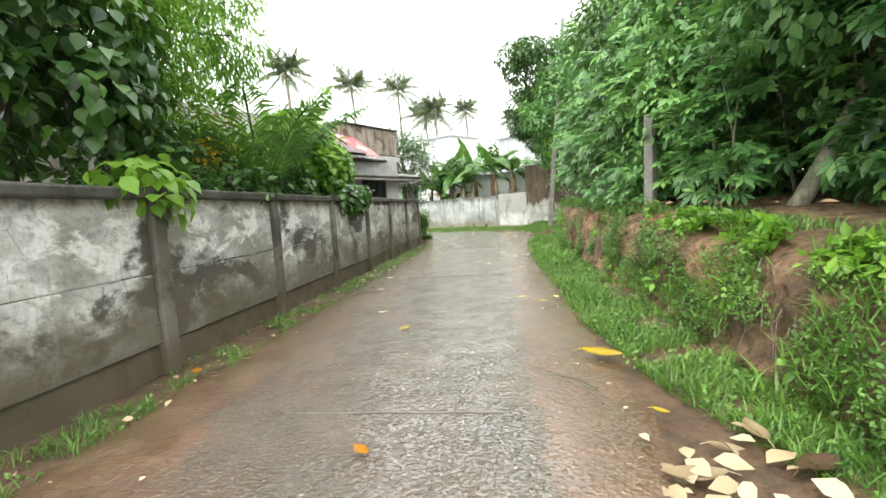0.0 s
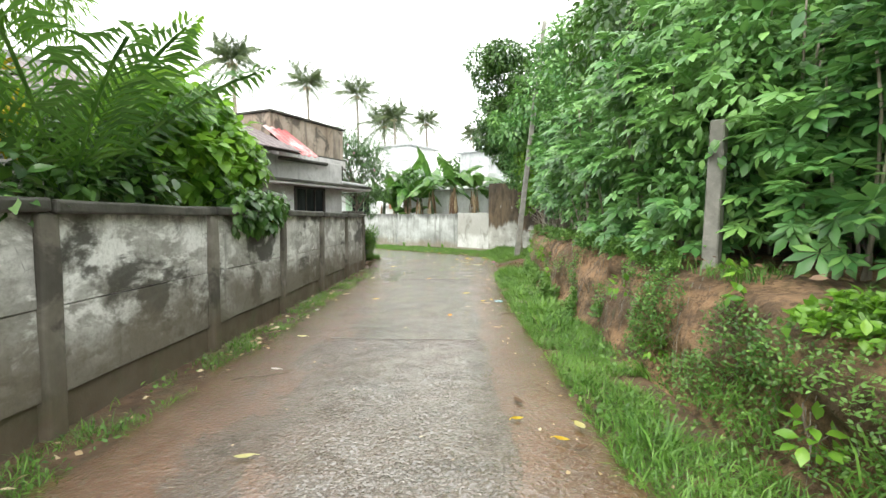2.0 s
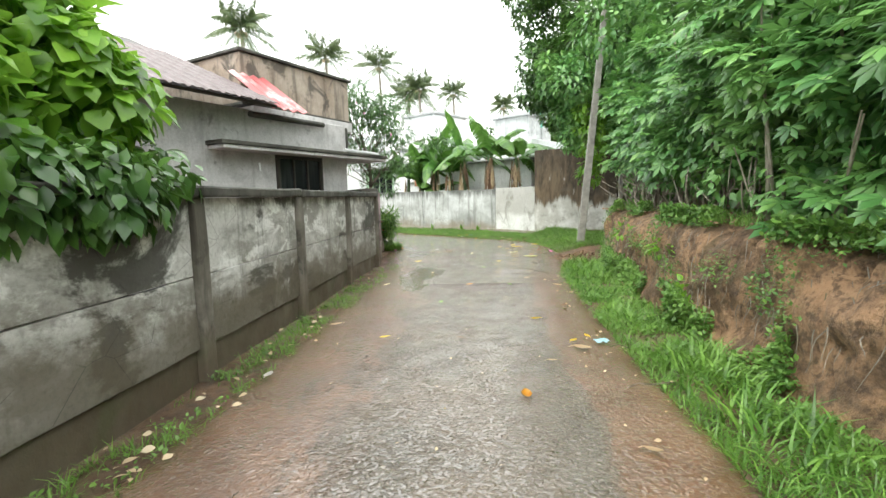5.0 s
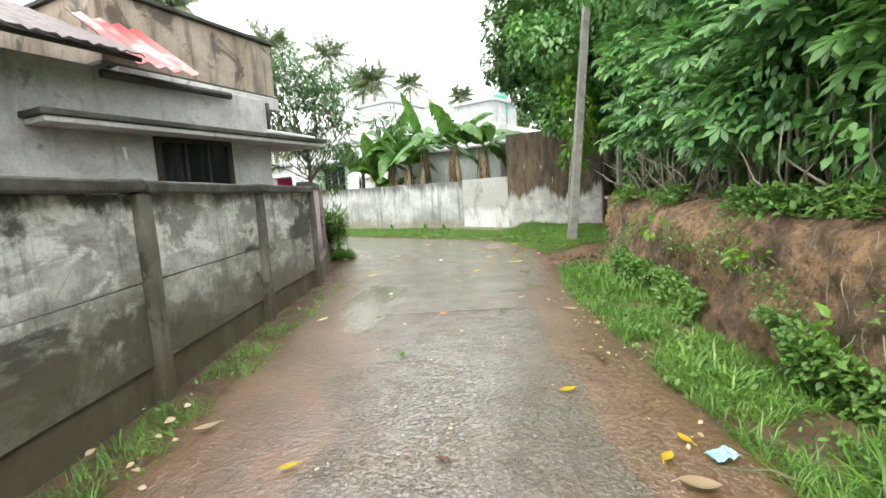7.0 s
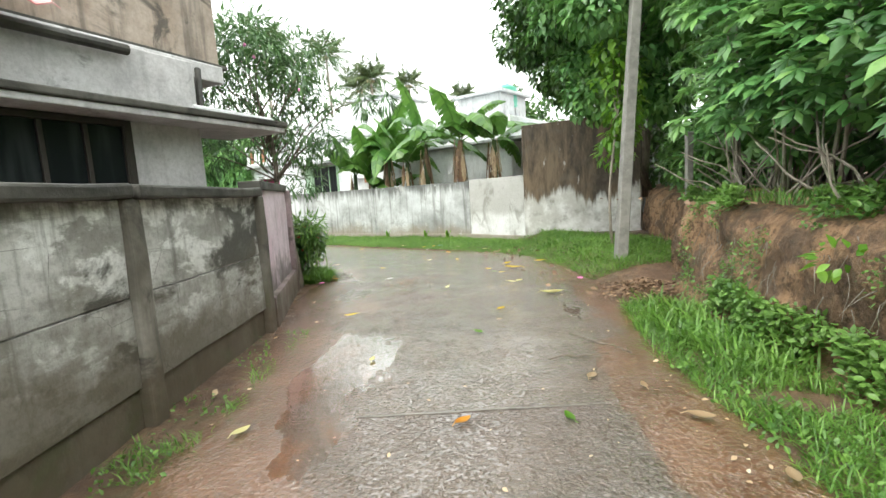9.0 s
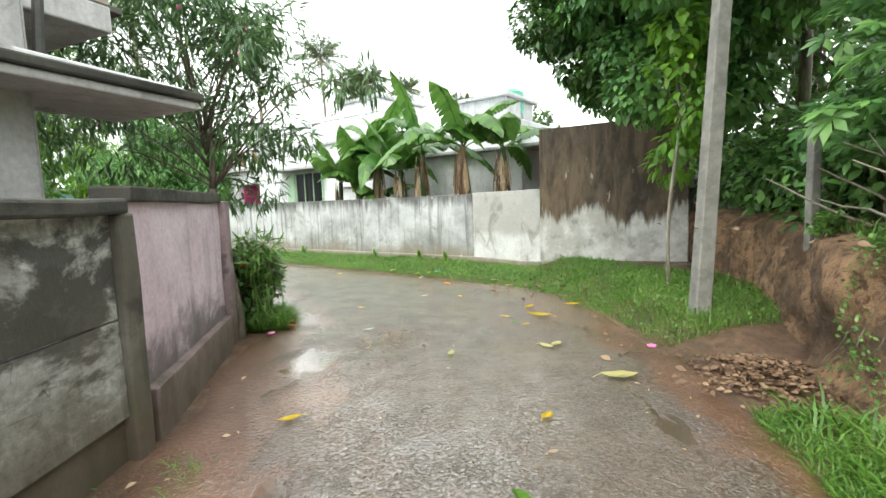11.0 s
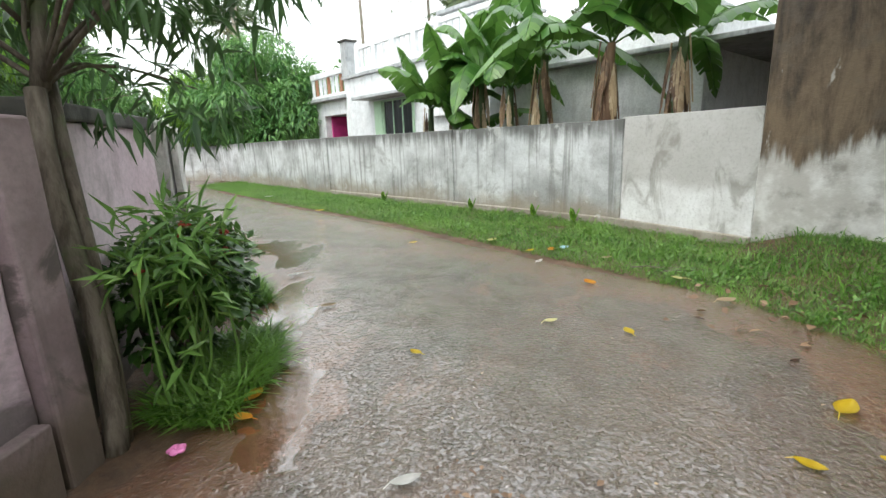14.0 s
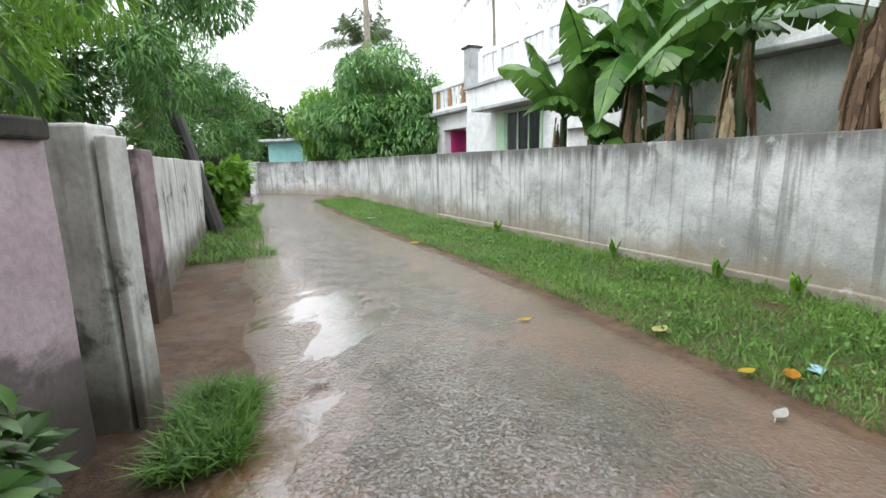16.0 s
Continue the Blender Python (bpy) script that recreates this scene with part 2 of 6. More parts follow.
def panel_material():
    """Cement panels: flaking white wash, black mould in drifts, brown-green damp with a ragged edge."""
    m = Nodes("weathered_cement_panel")
    drift = m.noise(1.0, 6, 0.66, m.scaled(1.3, 1.3, 2.8), 0.15)
    flake = m.noise(1.0, 6, 0.68, m.scaled(1.5, 1.5, 3.0), 0.3)
    runs = m.noise(1.0, 5, 0.62, m.scaled(7, 7, 0.6))
    c = m.mix(m.step(drift, 0.38, 0.62), (0.27, 0.262, 0.24), (0.57, 0.565, 0.545))
    c = m.mix(m.step(flake, 0.49, 0.57, 0, 0.92), c, (0.76, 0.76, 0.745))
    c = m.mix(m.step(m.noise(1.0, 7, 0.66, m.scaled(0.9, 0.9, 1.5), 0.3), 0.52, 0.60, 0, 0.93), c, (0.045, 0.043, 0.036))
    c = m.mix(m.step(runs, 0.55, 0.72, 0, 0.6), c, (0.075, 0.07, 0.056))
    rise = m.math("ADD", m.height(), m.math("MULTIPLY", m.noise(1.6, 6, 0.68), -1.5))
    c = m.mix(m.step(rise, -0.4, 0.28, 0.88, 0.0), c, (0.120, 0.100, 0.070))
    c = m.mix(m.step(m.noise(24, 5, 0.75), 0.42, 0.72, 0, 0.35), c, (0.07, 0.066, 0.055))
    drip = m.math("ADD", m.height(), m.math("MULTIPLY", m.noise(1.0, 6, 0.68, m.scaled(3.4, 3.4, 0.8)), 0.9))
    c = m.mix(m.step(drip, 1.82, 2.06, 0, 0.8), c, (0.060, 0.055, 0.045))
    cracks = m.step(m.cells(2.3, m.scaled(1, 1, 1.6), "DISTANCE_TO_EDGE"), 0.0, 0.012, 0.6, 0.0)
    c = m.mix(m.math("MULTIPLY", cracks, m.step(drift, 0.5, 0.6)), c, (0.03, 0.03, 0.025))
    h = m.math("ADD", m.math("MULTIPLY", flake, 0.9), m.math("MULTIPLY", m.noise(30, 5, 0.7), 0.5))
    return m.done(c, m.step(drift, 0.35, 0.7, 0.5, 0.85), h, 0.7, 0.015)


def far_wall_material():
    """Long grey wall: rain runs from the top, pale bleached areas, earthy damp low down."""
    m = Nodes("grey_render")
    big = m.noise(0.7, 6, 0.66)
    c = m.mix(m.step(big, 0.36, 0.64), (0.36, 0.37, 0.37), (0.70, 0.725, 0.735))
    c = m.mix(m.step(m.noise(1.9, 6, 0.7, None, 0.6), 0.5, 0.66, 0, 0.55), c, (0.20, 0.20, 0.185))
    fall = m.math("ADD", m.height(), m.math("MULTIPLY", m.noise(1.0, 5, 0.62, m.scaled(6, 6, 0.35)), 1.0))
    c = m.mix(m.step(fall, 1.85, 2.2, 0, 0.85), c, (0.085, 0.085, 0.078))
    c = m.mix(m.step(m.noise(1.0, 4, 0.6, m.scaled(9, 9, 0.4)), 0.50, 0.68, 0, 0.6), c, (0.14, 0.14, 0.13))
    rise = m.math("ADD", m.height(), m.math("MULTIPLY", m.noise(1.3, 6, 0.68), -1.2))
    c = m.mix(m.step(rise, -0.5, 0.0, 0.75, 0.0), c, (0.27, 0.22, 0.155))
    c = m.mix(m.step(m.noise(2.6, 5, 0.7), 0.6, 0.68, 0, 0.6), c, (0.60, 0.61, 0.60))
    c = m.mix(m.step(m.noise(30, 4, 0.75), 0.45, 0.72, 0, 0.3), c, (0.11, 0.11, 0.10))
    h = m.math("ADD", m.noise(8, 6, 0.72), m.math("MULTIPLY", m.noise(40, 4), 0.4))
    return m.done(c, 0.7, h, 0.6, 0.014)


M_ROAD = road_material()
M_SOIL = soil_material("wet_red_soil", (0.105, 0.060, 0.036), (0.170, 0.100, 0.060), 0.5)
M_BANK = soil_material("laterite_earth", (0.175, 0.108, 0.064), (0.500, 0.300, 0.170), 0.75, 0.09)
M_PANEL = panel_material()
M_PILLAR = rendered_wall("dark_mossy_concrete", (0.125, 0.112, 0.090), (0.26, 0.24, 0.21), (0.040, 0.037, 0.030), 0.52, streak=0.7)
M_COPING = rendered_wall("black_mould_concrete", (0.045, 0.043, 0.036), (0.095, 0.09, 0.077), (0.022, 0.021, 0.018), 0.5, soil=False)
M_FARWALL = far_wall_material()
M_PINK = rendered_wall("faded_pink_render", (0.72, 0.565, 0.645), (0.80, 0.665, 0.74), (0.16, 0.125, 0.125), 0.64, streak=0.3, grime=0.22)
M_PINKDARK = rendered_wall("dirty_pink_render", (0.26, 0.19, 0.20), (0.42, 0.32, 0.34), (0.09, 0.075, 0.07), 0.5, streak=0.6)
M_HOUSE = rendered_wall("white_limewash", (0.50, 0.485, 0.49), (0.63, 0.615, 0.625), (0.20, 0.195, 0.185), 0.6, soil=False, streak=0.35, damp=0.7)
M_HOUSE2 = rendered_wall("clean_white_paint", (0.80, 0.83, 0.85), (0.86, 0.88, 0.89), (0.40, 0.40, 0.39), 0.7, soil=False, streak=0.25, damp=0.6)
M_PARAPET = rendered_wall("brown_stained_render", (0.30, 0.225, 0.175), (0.42, 0.345, 0.29), (0.06, 0.05, 0.042), 0.53, soil=False, streak=0.6)
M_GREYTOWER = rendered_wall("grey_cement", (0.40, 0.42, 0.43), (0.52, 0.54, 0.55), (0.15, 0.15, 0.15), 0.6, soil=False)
M_POLE = plain("pale_concrete_pole", (0.26, 0.252, 0.23), 0.8, 0.6, 4, 0.4)
M_BLACKPOLE = plain("tarred_pole", (0.055, 0.052, 0.048), 0.6, 0.4, 6, 0.4)
glass_nodes = Nodes("dark_window_glass")
M_GLASS = glass_nodes.done(glass_nodes.mix(glass_nodes.step(glass_nodes.noise(1.0, 3, 0.5, glass_nodes.scaled(6, 6, 0.8)), 0.45, 0.7), (0.010, 0.012, 0.014), (0.030, 0.034, 0.036)), 0.22, None, spec=0.2)
M_FRAME = plain("dark_wood_frame", (0.030, 0.024, 0.020), 0.5, 0.4, 20, 0.3)
sheet_nodes = Nodes("flaking_red_sheet")
M_SHEET_RED = sheet_nodes.done(sheet_nodes.mix(sheet_nodes.step(sheet_nodes.noise(1.3, 6, 0.7, None, 0.4), 0.44, 0.6), (0.36, 0.085, 0.09), (0.58, 0.42, 0.42)), 0.35, sheet_nodes.noise(30, 4), 0.2, 0.006)
M_TILE = plain("faded_clay_tile", (0.15, 0.115, 0.12), 0.5, 0.6, 8, 0.4)
M_GREEN_PAINT = plain("pale_green_paint", (0.42, 0.60, 0.42), 0.5, 0.2)
M_MAGENTA = plain("magenta_paint", (0.56, 0.045, 0.23), 0.5, 0.2)
M_BRICK = plain("brick_orange", (0.40, 0.20, 0.12), 0.85, 0.4)
M_TANK = plain("green_plastic", (0.06, 0.30, 0.21), 0.4, 0.15)
M_TURQ = plain("turquoise_paint", (0.30, 0.62, 0.62), 0.6, 0.25, 3)
M_PVC = plain("grey_pipe", (0.50, 0.51, 0.52), 0.4, 0.3)
M_BARK = bark_material("bark", (0.085, 0.065, 0.048), (0.20, 0.165, 0.13))
M_PALE_BARK = bark_material("pale_bark", (0.20, 0.17, 0.135), (0.36, 0.32, 0.27))
M_DEADLEAF = leaf_material("dry_brown_leaf", (0.085, 0.048, 0.030), (0.18, 0.105, 0.062), (0.36, 0.24, 0.145), 0.6, 0.1)
M_GRASS = leaf_material("wet_grass", (0.050, 0.130, 0.020), (0.120, 0.265, 0.040), (0.235, 0.410, 0.080), 0.4, 0.33)
M_WEED = leaf_material("weed_leaf", (0.050, 0.130, 0.026), (0.115, 0.245, 0.048), (0.235, 0.400, 0.090), 0.4, 0.32)
M_LEAF = leaf_material("glossy_green_leaf", (0.022, 0.062, 0.018), (0.055, 0.135, 0.032), (0.125, 0.250, 0.045), 0.3)
M_BROAD = leaf_material("bright_broad_leaf", (0.060, 0.165, 0.020), (0.140, 0.315, 0.036), (0.280, 0.500, 0.060), 0.34, 0.4)
M_CASSAVA = leaf_material("palmate_leaf", (0.045, 0.145, 0.038), (0.115, 0.280, 0.080), (0.230, 0.430, 0.110), 0.36)
M_OLEANDER = leaf_material("lance_leaf", (0.040, 0.095, 0.035), (0.085, 0.175, 0.065), (0.130, 0.240, 0.075), 0.36)
M_BANANA = leaf_material("banana_leaf", (0.030, 0.100, 0.018), (0.065, 0.175, 0.030), (0.145, 0.290, 0.055), 0.33, 0.3)
M_PALM = leaf_material("palm_frond", (0.035, 0.070, 0.030), (0.070, 0.120, 0.045), (0.150, 0.190, 0.075), 0.4, 0.2)
M_YELLOW = leaf_material("yellow_leaf", (0.55, 0.36, 0.02), (0.72, 0.54, 0.03), (0.80, 0.66, 0.10), 0.4, 0.2)
M_ORANGE = leaf_material("orange_leaf", (0.55, 0.22, 0.02), (0.70, 0.34, 0.03), (0.75, 0.45, 0.08), 0.4, 0.2)
M_TAN = leaf_material("tan_leaf", (0.36, 0.25, 0.15), (0.48, 0.36, 0.22), (0.62, 0.52, 0.36), 0.5, 0.1)
M_PALELEAF = leaf_material("pale_yellow_leaf", (0.60, 0.55, 0.22), (0.70, 0.66, 0.32), (0.78, 0.76, 0.48), 0.45, 0.15)
M_RED = plain("red_flower", (0.38, 0.045, 0.03), 0.5, 0.2)
M_ROSE = plain("pink_flower", (0.75, 0.22, 0.48), 0.5, 0.2)
M_PETAL = plain("white_litter", (0.66, 0.65, 0.62), 0.6, 0.3)
M_LITTERBLUE = plain("blue_plastic_scrap", (0.30, 0.50, 0.58), 0.4, 0.3)


# ---- building helpers ----
def mesh_of(name, verts, faces, material, smooth=False):
    me = bpy.data.meshes.new(name)
    me.from_pydata([tuple(v) for v in verts], [], faces)
    me.materials.append(material)
    if smooth:
        me.polygons.foreach_set("use_smooth", [True] * len(me.polygons))
    me.update()
    return me


def part(name, bm, material, parent=None, label="", smooth=False):
    """Link a bmesh as one mesh object under a thing or part."""
    me = bpy.data.meshes.new(name)
    bmesh.ops.recalc_face_normals(bm, faces=bm.faces)
    bm.to_mesh(me)
    bm.free()
    me.materials.append(material)
    if smooth:
        me.polygons.foreach_set("use_smooth", [True] * len(me.polygons))
    ob = new(name, me)
    if parent is not None:
        ob.parent = parent
    if label:
        ob["label"] = label
    return ob


def thing(name, label, category, at=(0, 0, 0), turn=0.0, group="", kind=""):
    ob = new(name)
    ob.empty_display_size = 0.2
    ob.matrix_world = pose(*at, 0, 0, turn)
    return tagged(ob, label, category, group, kind)


def box(bm, lo, hi, bevel=0.0, wobble=0.0, cuts=0):
    """A box between two corners, its edges bevelled, its faces cut and made uneven if asked."""
    c = [(a + b) / 2 for a, b in zip(lo, hi)]
    s = [abs(b - a) for a, b in zip(lo, hi)]
    made = bmesh.ops.create_cube(bm, size=1.0, matrix=Matrix.Translation(c) @ Matrix.Diagonal((*s, 1)))["verts"]
    edges = list({e for v in made for e in v.link_edges})
    if bevel:
        made = bmesh.ops.bevel(bm, geom=edges, offset=bevel, segments=2, affect="EDGES", profile=0.5)["verts"]
        edges = list({e for v in made for e in v.link_edges})
    if cuts:
        out = bmesh.ops.subdivide_edges(bm, edges=[e for e in edges if e.calc_length() > 0.25], cuts=cuts, use_grid_fill=True)
        made = list({v for v in out["geom"] if isinstance(v, bmesh.types.BMVert)} | set(made))
    if wobble:
        for v in made:
            if v.is_valid:
                v.co += noise.noise_vector(v.co * 2.3) * wobble
    return bm


def bar(bm, a, b, r0, r1=None, sides=8, rings=1, bend=None):
    """A round bar from a to b, tapered, bent by bend(t) if given."""
    a, b = Vector(a), Vector(b)
    r1 = r0 if r1 is None else r1
    q = (b - a).to_track_quat("Z", "Y").to_matrix()
    loops = []
    for i in range(rings + 1):
        t = i / rings
        c = a.lerp(b, t) + (Vector(bend(t)) if bend else Vector())
        r = r0 + (r1 - r0) * t
        loops.append([bm.verts.new(c + q @ Vector((r * math.cos(k * math.tau / sides), r * math.sin(k * math.tau / sides), 0))) for k in range(sides)])
    for lo, hi in zip(loops, loops[1:]):
        for k in range(sides):
            bm.faces.new((lo[k], lo[(k + 1) % sides], hi[(k + 1) % sides], hi[k]))
    bm.faces.new(loops[0][::-1])
    bm.faces.new(loops[-1])
    return bm


# Leaf shapes: x across, y along the blade, z up
def blade(width, curl=0.12, fold=0.14):
    v = [(0, 0, 0), (-width * 0.42, 0.28, fold * width), (-width * 0.5, 0.55, fold * width - curl * 0.3), (0, 1, -curl), (width * 0.5, 0.55, fold * width - curl * 0.3),
         (width * 0.42, 0.28, fold * width), (0, 0.3, 0), (0, 0.6, -curl * 0.3)]
    f = [(0, 6, 1), (1, 6, 7), (1, 7, 2), (2, 7, 3), (0, 5, 6), (5, 7, 6), (5, 4, 7), (4, 3, 7)]
    return np.array(v), f


def slim(width, curl=0.15):
    v = [(0, 0, 0), (-width * 0.5, 0.45, 0.02), (0, 1, -curl), (width * 0.5, 0.45, 0.02), (0, 0.5, -curl * 0.2 - 0.02)]
    return np.array(v), [(0, 4, 1), (1, 4, 2), (0, 3, 4), (3, 2, 4)]


def palmate(lobes=7, spread=125, width=0.36):
    vs, fs = [], []
    for i in range(lobes):
        a = radians(-spread + 2 * spread * i / (lobes - 1))
        n = 1.0 - 0.38 * abs(i - (lobes - 1) / 2) / ((lobes - 1) / 2)
        c, s = math.cos(a), math.sin(a)
        base = len(vs)
        for x, y, z in ((0, 0.02, 0), (-width * 0.5 * n, 0.58 * n, -0.03), (0, n, -0.16 * n), (width * 0.5 * n, 0.58 * n, -0.03), (0, 0.55 * n, 0.03)):
            vs.append((x * c + y * s, -x * s + y * c, z))
        fs += [(base, base + 4, base + 1), (base + 1, base + 4, base + 2), (base, base + 3, base + 4), (base + 3, base + 2, base + 4)]
    return np.array(vs), fs


def grass_blade():
    v = [(-0.027, 0, 0), (0.027, 0, 0), (-0.023, 0.14, 0.5), (0.023, 0.14, 0.5), (0, 0.55, 0.85)]
    return np.array(v), [(0, 1, 3, 2), (2, 3, 4)]


LEAF_BROAD, LEAF_HEART, LEAF_SLIM, LEAF_PALM, LEAF_GRASS = blade(0.55), blade(0.8, 0.2), slim(0.17), palmate(), grass_blade()
LEAF_MANGO = slim(0.24, 0.3)
rng = np.random.default_rng(7)


def scatter(name, shape, spots, aims, ups, sizes, material, parent=None, label="", kind=""):
    """One mesh of many leaves: each at its spot, pointing along its aim, its face turned to its up."""
    verts, faces = shape
    n, k = len(spots), len(verts)
    aims = aims / np.maximum(np.linalg.norm(aims, axis=1, keepdims=True), 1e-6)
    side = np.cross(aims, ups)
    side /= np.maximum(np.linalg.norm(side, axis=1, keepdims=True), 1e-6)
    top = np.cross(side, aims)
    v = verts[None, :, :] * np.asarray(sizes)[:, None, None]
    co = spots[:, None, :] + v[..., 0:1] * side[:, None, :] + v[..., 1:2] * aims[:, None, :] + v[..., 2:3] * top[:, None, :]
    me = bpy.data.meshes.new(name)
    loops = np.concatenate([np.array(f) for f in faces])
    counts = np.array([len(f) for f in faces])
    me.vertices.add(n * k)
    me.vertices.foreach_set("co", co.astype(np.float32).ravel())
    me.loops.add(n * len(loops))
    me.loops.foreach_set("vertex_index", (loops[None, :] + (np.arange(n) * k)[:, None]).astype(np.int32).ravel())
    me.polygons.add(n * len(faces))
    starts = np.concatenate([[0], np.cumsum(np.tile(counts, n))[:-1]])
    me.polygons.foreach_set("loop_start", starts.astype(np.int32))
    me.update(calc_edges=True)
    me.validate()
    me.materials.append(material)
    ob = new(name, me)
    if parent is not None:
        ob.parent = parent
    if kind:
        ob["kind"] = kind
    if label:
        ob["label"] = label
    return ob


def unit(n):
    v = rng.normal(size=(n, 3))
    return v / np.linalg.norm(v, axis=1, keepdims=True)


def crown_points(lumps, per_area=1.0, n=1000):
    """Points near the surfaces of many lumps (x, y, z, rx, ry, rz), with the way outward."""
    w = np.array([l[3] * l[4] + l[4] * l[5] + l[3] * l[5] for l in lumps])
    pick = rng.choice(len(lumps), size=n, p=w / w.sum())
    L = np.array(lumps)[pick]
    d = unit(n)
    r = rng.uniform(0.55, 1.06, size=(n, 1)) ** 0.6
    return L[:, :3] + d * r * L[:, 3:6], d


def lumps_in(centre, radii, n, size, seed_flat=0.8):
    """Uneven lumps filling an ellipsoid."""
    out = []
    for _ in range(n):
        d = unit(1)[0] * rng.uniform(0.25, 0.95) ** 0.5
        s = size * rng.uniform(0.6, 1.35)
        out.append((centre[0] + d[0] * radii[0], centre[1] + d[1] * radii[1], centre[2] + d[2] * radii[2], s, s, s * seed_flat))
    return out


def leafy(name, lumps, n, shape, size, material, parent, droop=0.5, label="", kind="", vary=0.35):
    spots, out = crown_points(lumps, n=n)
    aims = out * 0.8 + unit(n) * 0.7
    aims[:, 2] -= droop
    ups = out * 0.6 + unit(n) * 0.35 + np.array([0, 0, 0.9])
    return scatter(name, shape, spots, aims, ups, size * rng.uniform(1 - vary, 1 + vary, n), material, parent, label, kind)


def limbs(bm, base, lumps, r, every=1, start=0.45):
    """Limbs from a trunk's top part out to the lumps."""
    bx, by, bz, tz = base
    for l in lumps[::every]:
        z0 = bz + (tz - bz) * rng.uniform(start, 1.0)
        k = rng.uniform(0.05, 0.2)
        bar(bm, (bx, by, z0), (l[0], l[1], l[2]), r * rng.uniform(0.3, 0.55), r * 0.12, 6, 4, lambda t, k=k: (0, 0, -k * math.sin(t * math.pi)))


def tree(name, label, at, height, r, lumps, n, shape, size, leafmat, barkmat, lean=(0, 0), droop=0.5, every=2, category="tree"):
    t = thing(name, label, category, (0, 0, 0))
    bm = bmesh.new()
    x, y, z = at
    bar(bm, (x, y, z - 0.15), (x + lean[0], y + lean[1], z + height), r, r * 0.45, 12, 9, lambda k: (0.12 * math.sin(k * 5 + x), 0.12 * math.sin(k * 4 + y), 0))
    limbs(bm, (x + lean[0] * 0.7, y + lean[1] * 0.7, z + height * 0.3, z + height * 0.95), lumps, r, every)
    part("trunk", bm, barkmat, t, smooth=True)
    leafy("crown", lumps, n, shape, size, leafmat, t, droop)
    return t


def along(points, s):
    """The point at the share s (0 to 1) of a polyline's length."""
    p = [Vector(q) for q in points]
    ls = [(b - a).length for a, b in zip(p, p[1:])]
    d = s * sum(ls)
    for a, b, l in zip(p, p[1:], ls):
        if d <= l:
            return a.lerp(b, d / l)
        d -= l
    return p[-1]


# ---- ground, road, bank ----
def spaced(lo, hi, step, far):
    a = list(np.arange(lo, hi + 1e-6, step))
    d, out = step, []
    while d < far:
        d *= 1.6
        out.append(d)
    return np.array([lo - sum(out[:i + 1]) for i in range(len(out))][::-1] + a + [hi + sum(out[:i + 1]) for i in range(len(out))])


def ground_height(x, y):
    n = noise.noise(Vector((x * 0.7, y * 0.7, 3.1))) * 0.025 + noise.noise(Vector((x * 3, y * 3, 1))) * 0.01
    f = min(1, max(0, (x - 1.9) / 0.9)) * min(1, max(0, (y - 19.2) / 1.2)) * (y < 40)
    return n - 0.02 + 0.24 * f * f * (3 - 2 * f)


gx, gy = spaced(-6, 5, 0.22, 500), spaced(0, 34, 0.3, 500)
gv = [(x, y, ground_height(x, y)) for y in gy for x in gx]
nx = len(gx)
gf = [(j * nx + i, j * nx + i + 1, (j + 1) * nx + i + 1, (j + 1) * nx + i) for j in range(len(gy) - 1) for i in range(nx - 1)]
tagged(new("ground", mesh_of("ground", gv, gf, M_SOIL, True)), "wet reddish brown soil beside the lane", "ground", kind="structure")

ROAD = [(1.72, -12), (1.70, 5), (1.66, 10), (1.58, 14), (1.80, 17), (2.1, 19.4), (2.15, 20.6), (2.0, 21.8), (1.8, 23.0), (1.1, 23.9), (0.2, 24.5), (-1.5, 25.8), (-3.5, 27.4), (-6.2, 29.4),
        (-11.3, 33.2), (-14.6, 36.2), (-16.2, 39.3), (-21.5, 40.5), (-24, 41), (-24, 37.5), (-19.5, 37.2), (-16.8, 34.6), (-11.4, 30.4), (-8.2, 27.6), (-6.6, 26.2), (-5.3, 25.3), (-4.3, 24.4),
        (-3.2, 23.5), (-2.6, 22.4), (-2.05, 21.3), (-2.2, 20.7), (-1.85, 19.2), (-1.6, 17), (-1.42, 14), (-1.5, 10), (-1.46, 5), (-1.5, -12)]
RP = np.array(ROAD)
RQ = np.roll(RP, -1, axis=0)


def inside_road(p):
    """Signed distance from the road's edge, positive inside."""
    d = RQ - RP
    t = np.clip(((p - RP) * d).sum(1) / (d * d).sum(1), 0, 1)
    dist = np.hypot(*(RP + d * t[:, None] - p).T).min()
    cross = ((RP[:, 1] > p[1]) != (RQ[:, 1] > p[1])) & (p[0] < d[:, 0] * (p[1] - RP[:, 1]) / np.where(d[:, 1] == 0, 1e-9, d[:, 1]) + RP[:, 0])
    return dist if cross.sum() % 2 else -dist


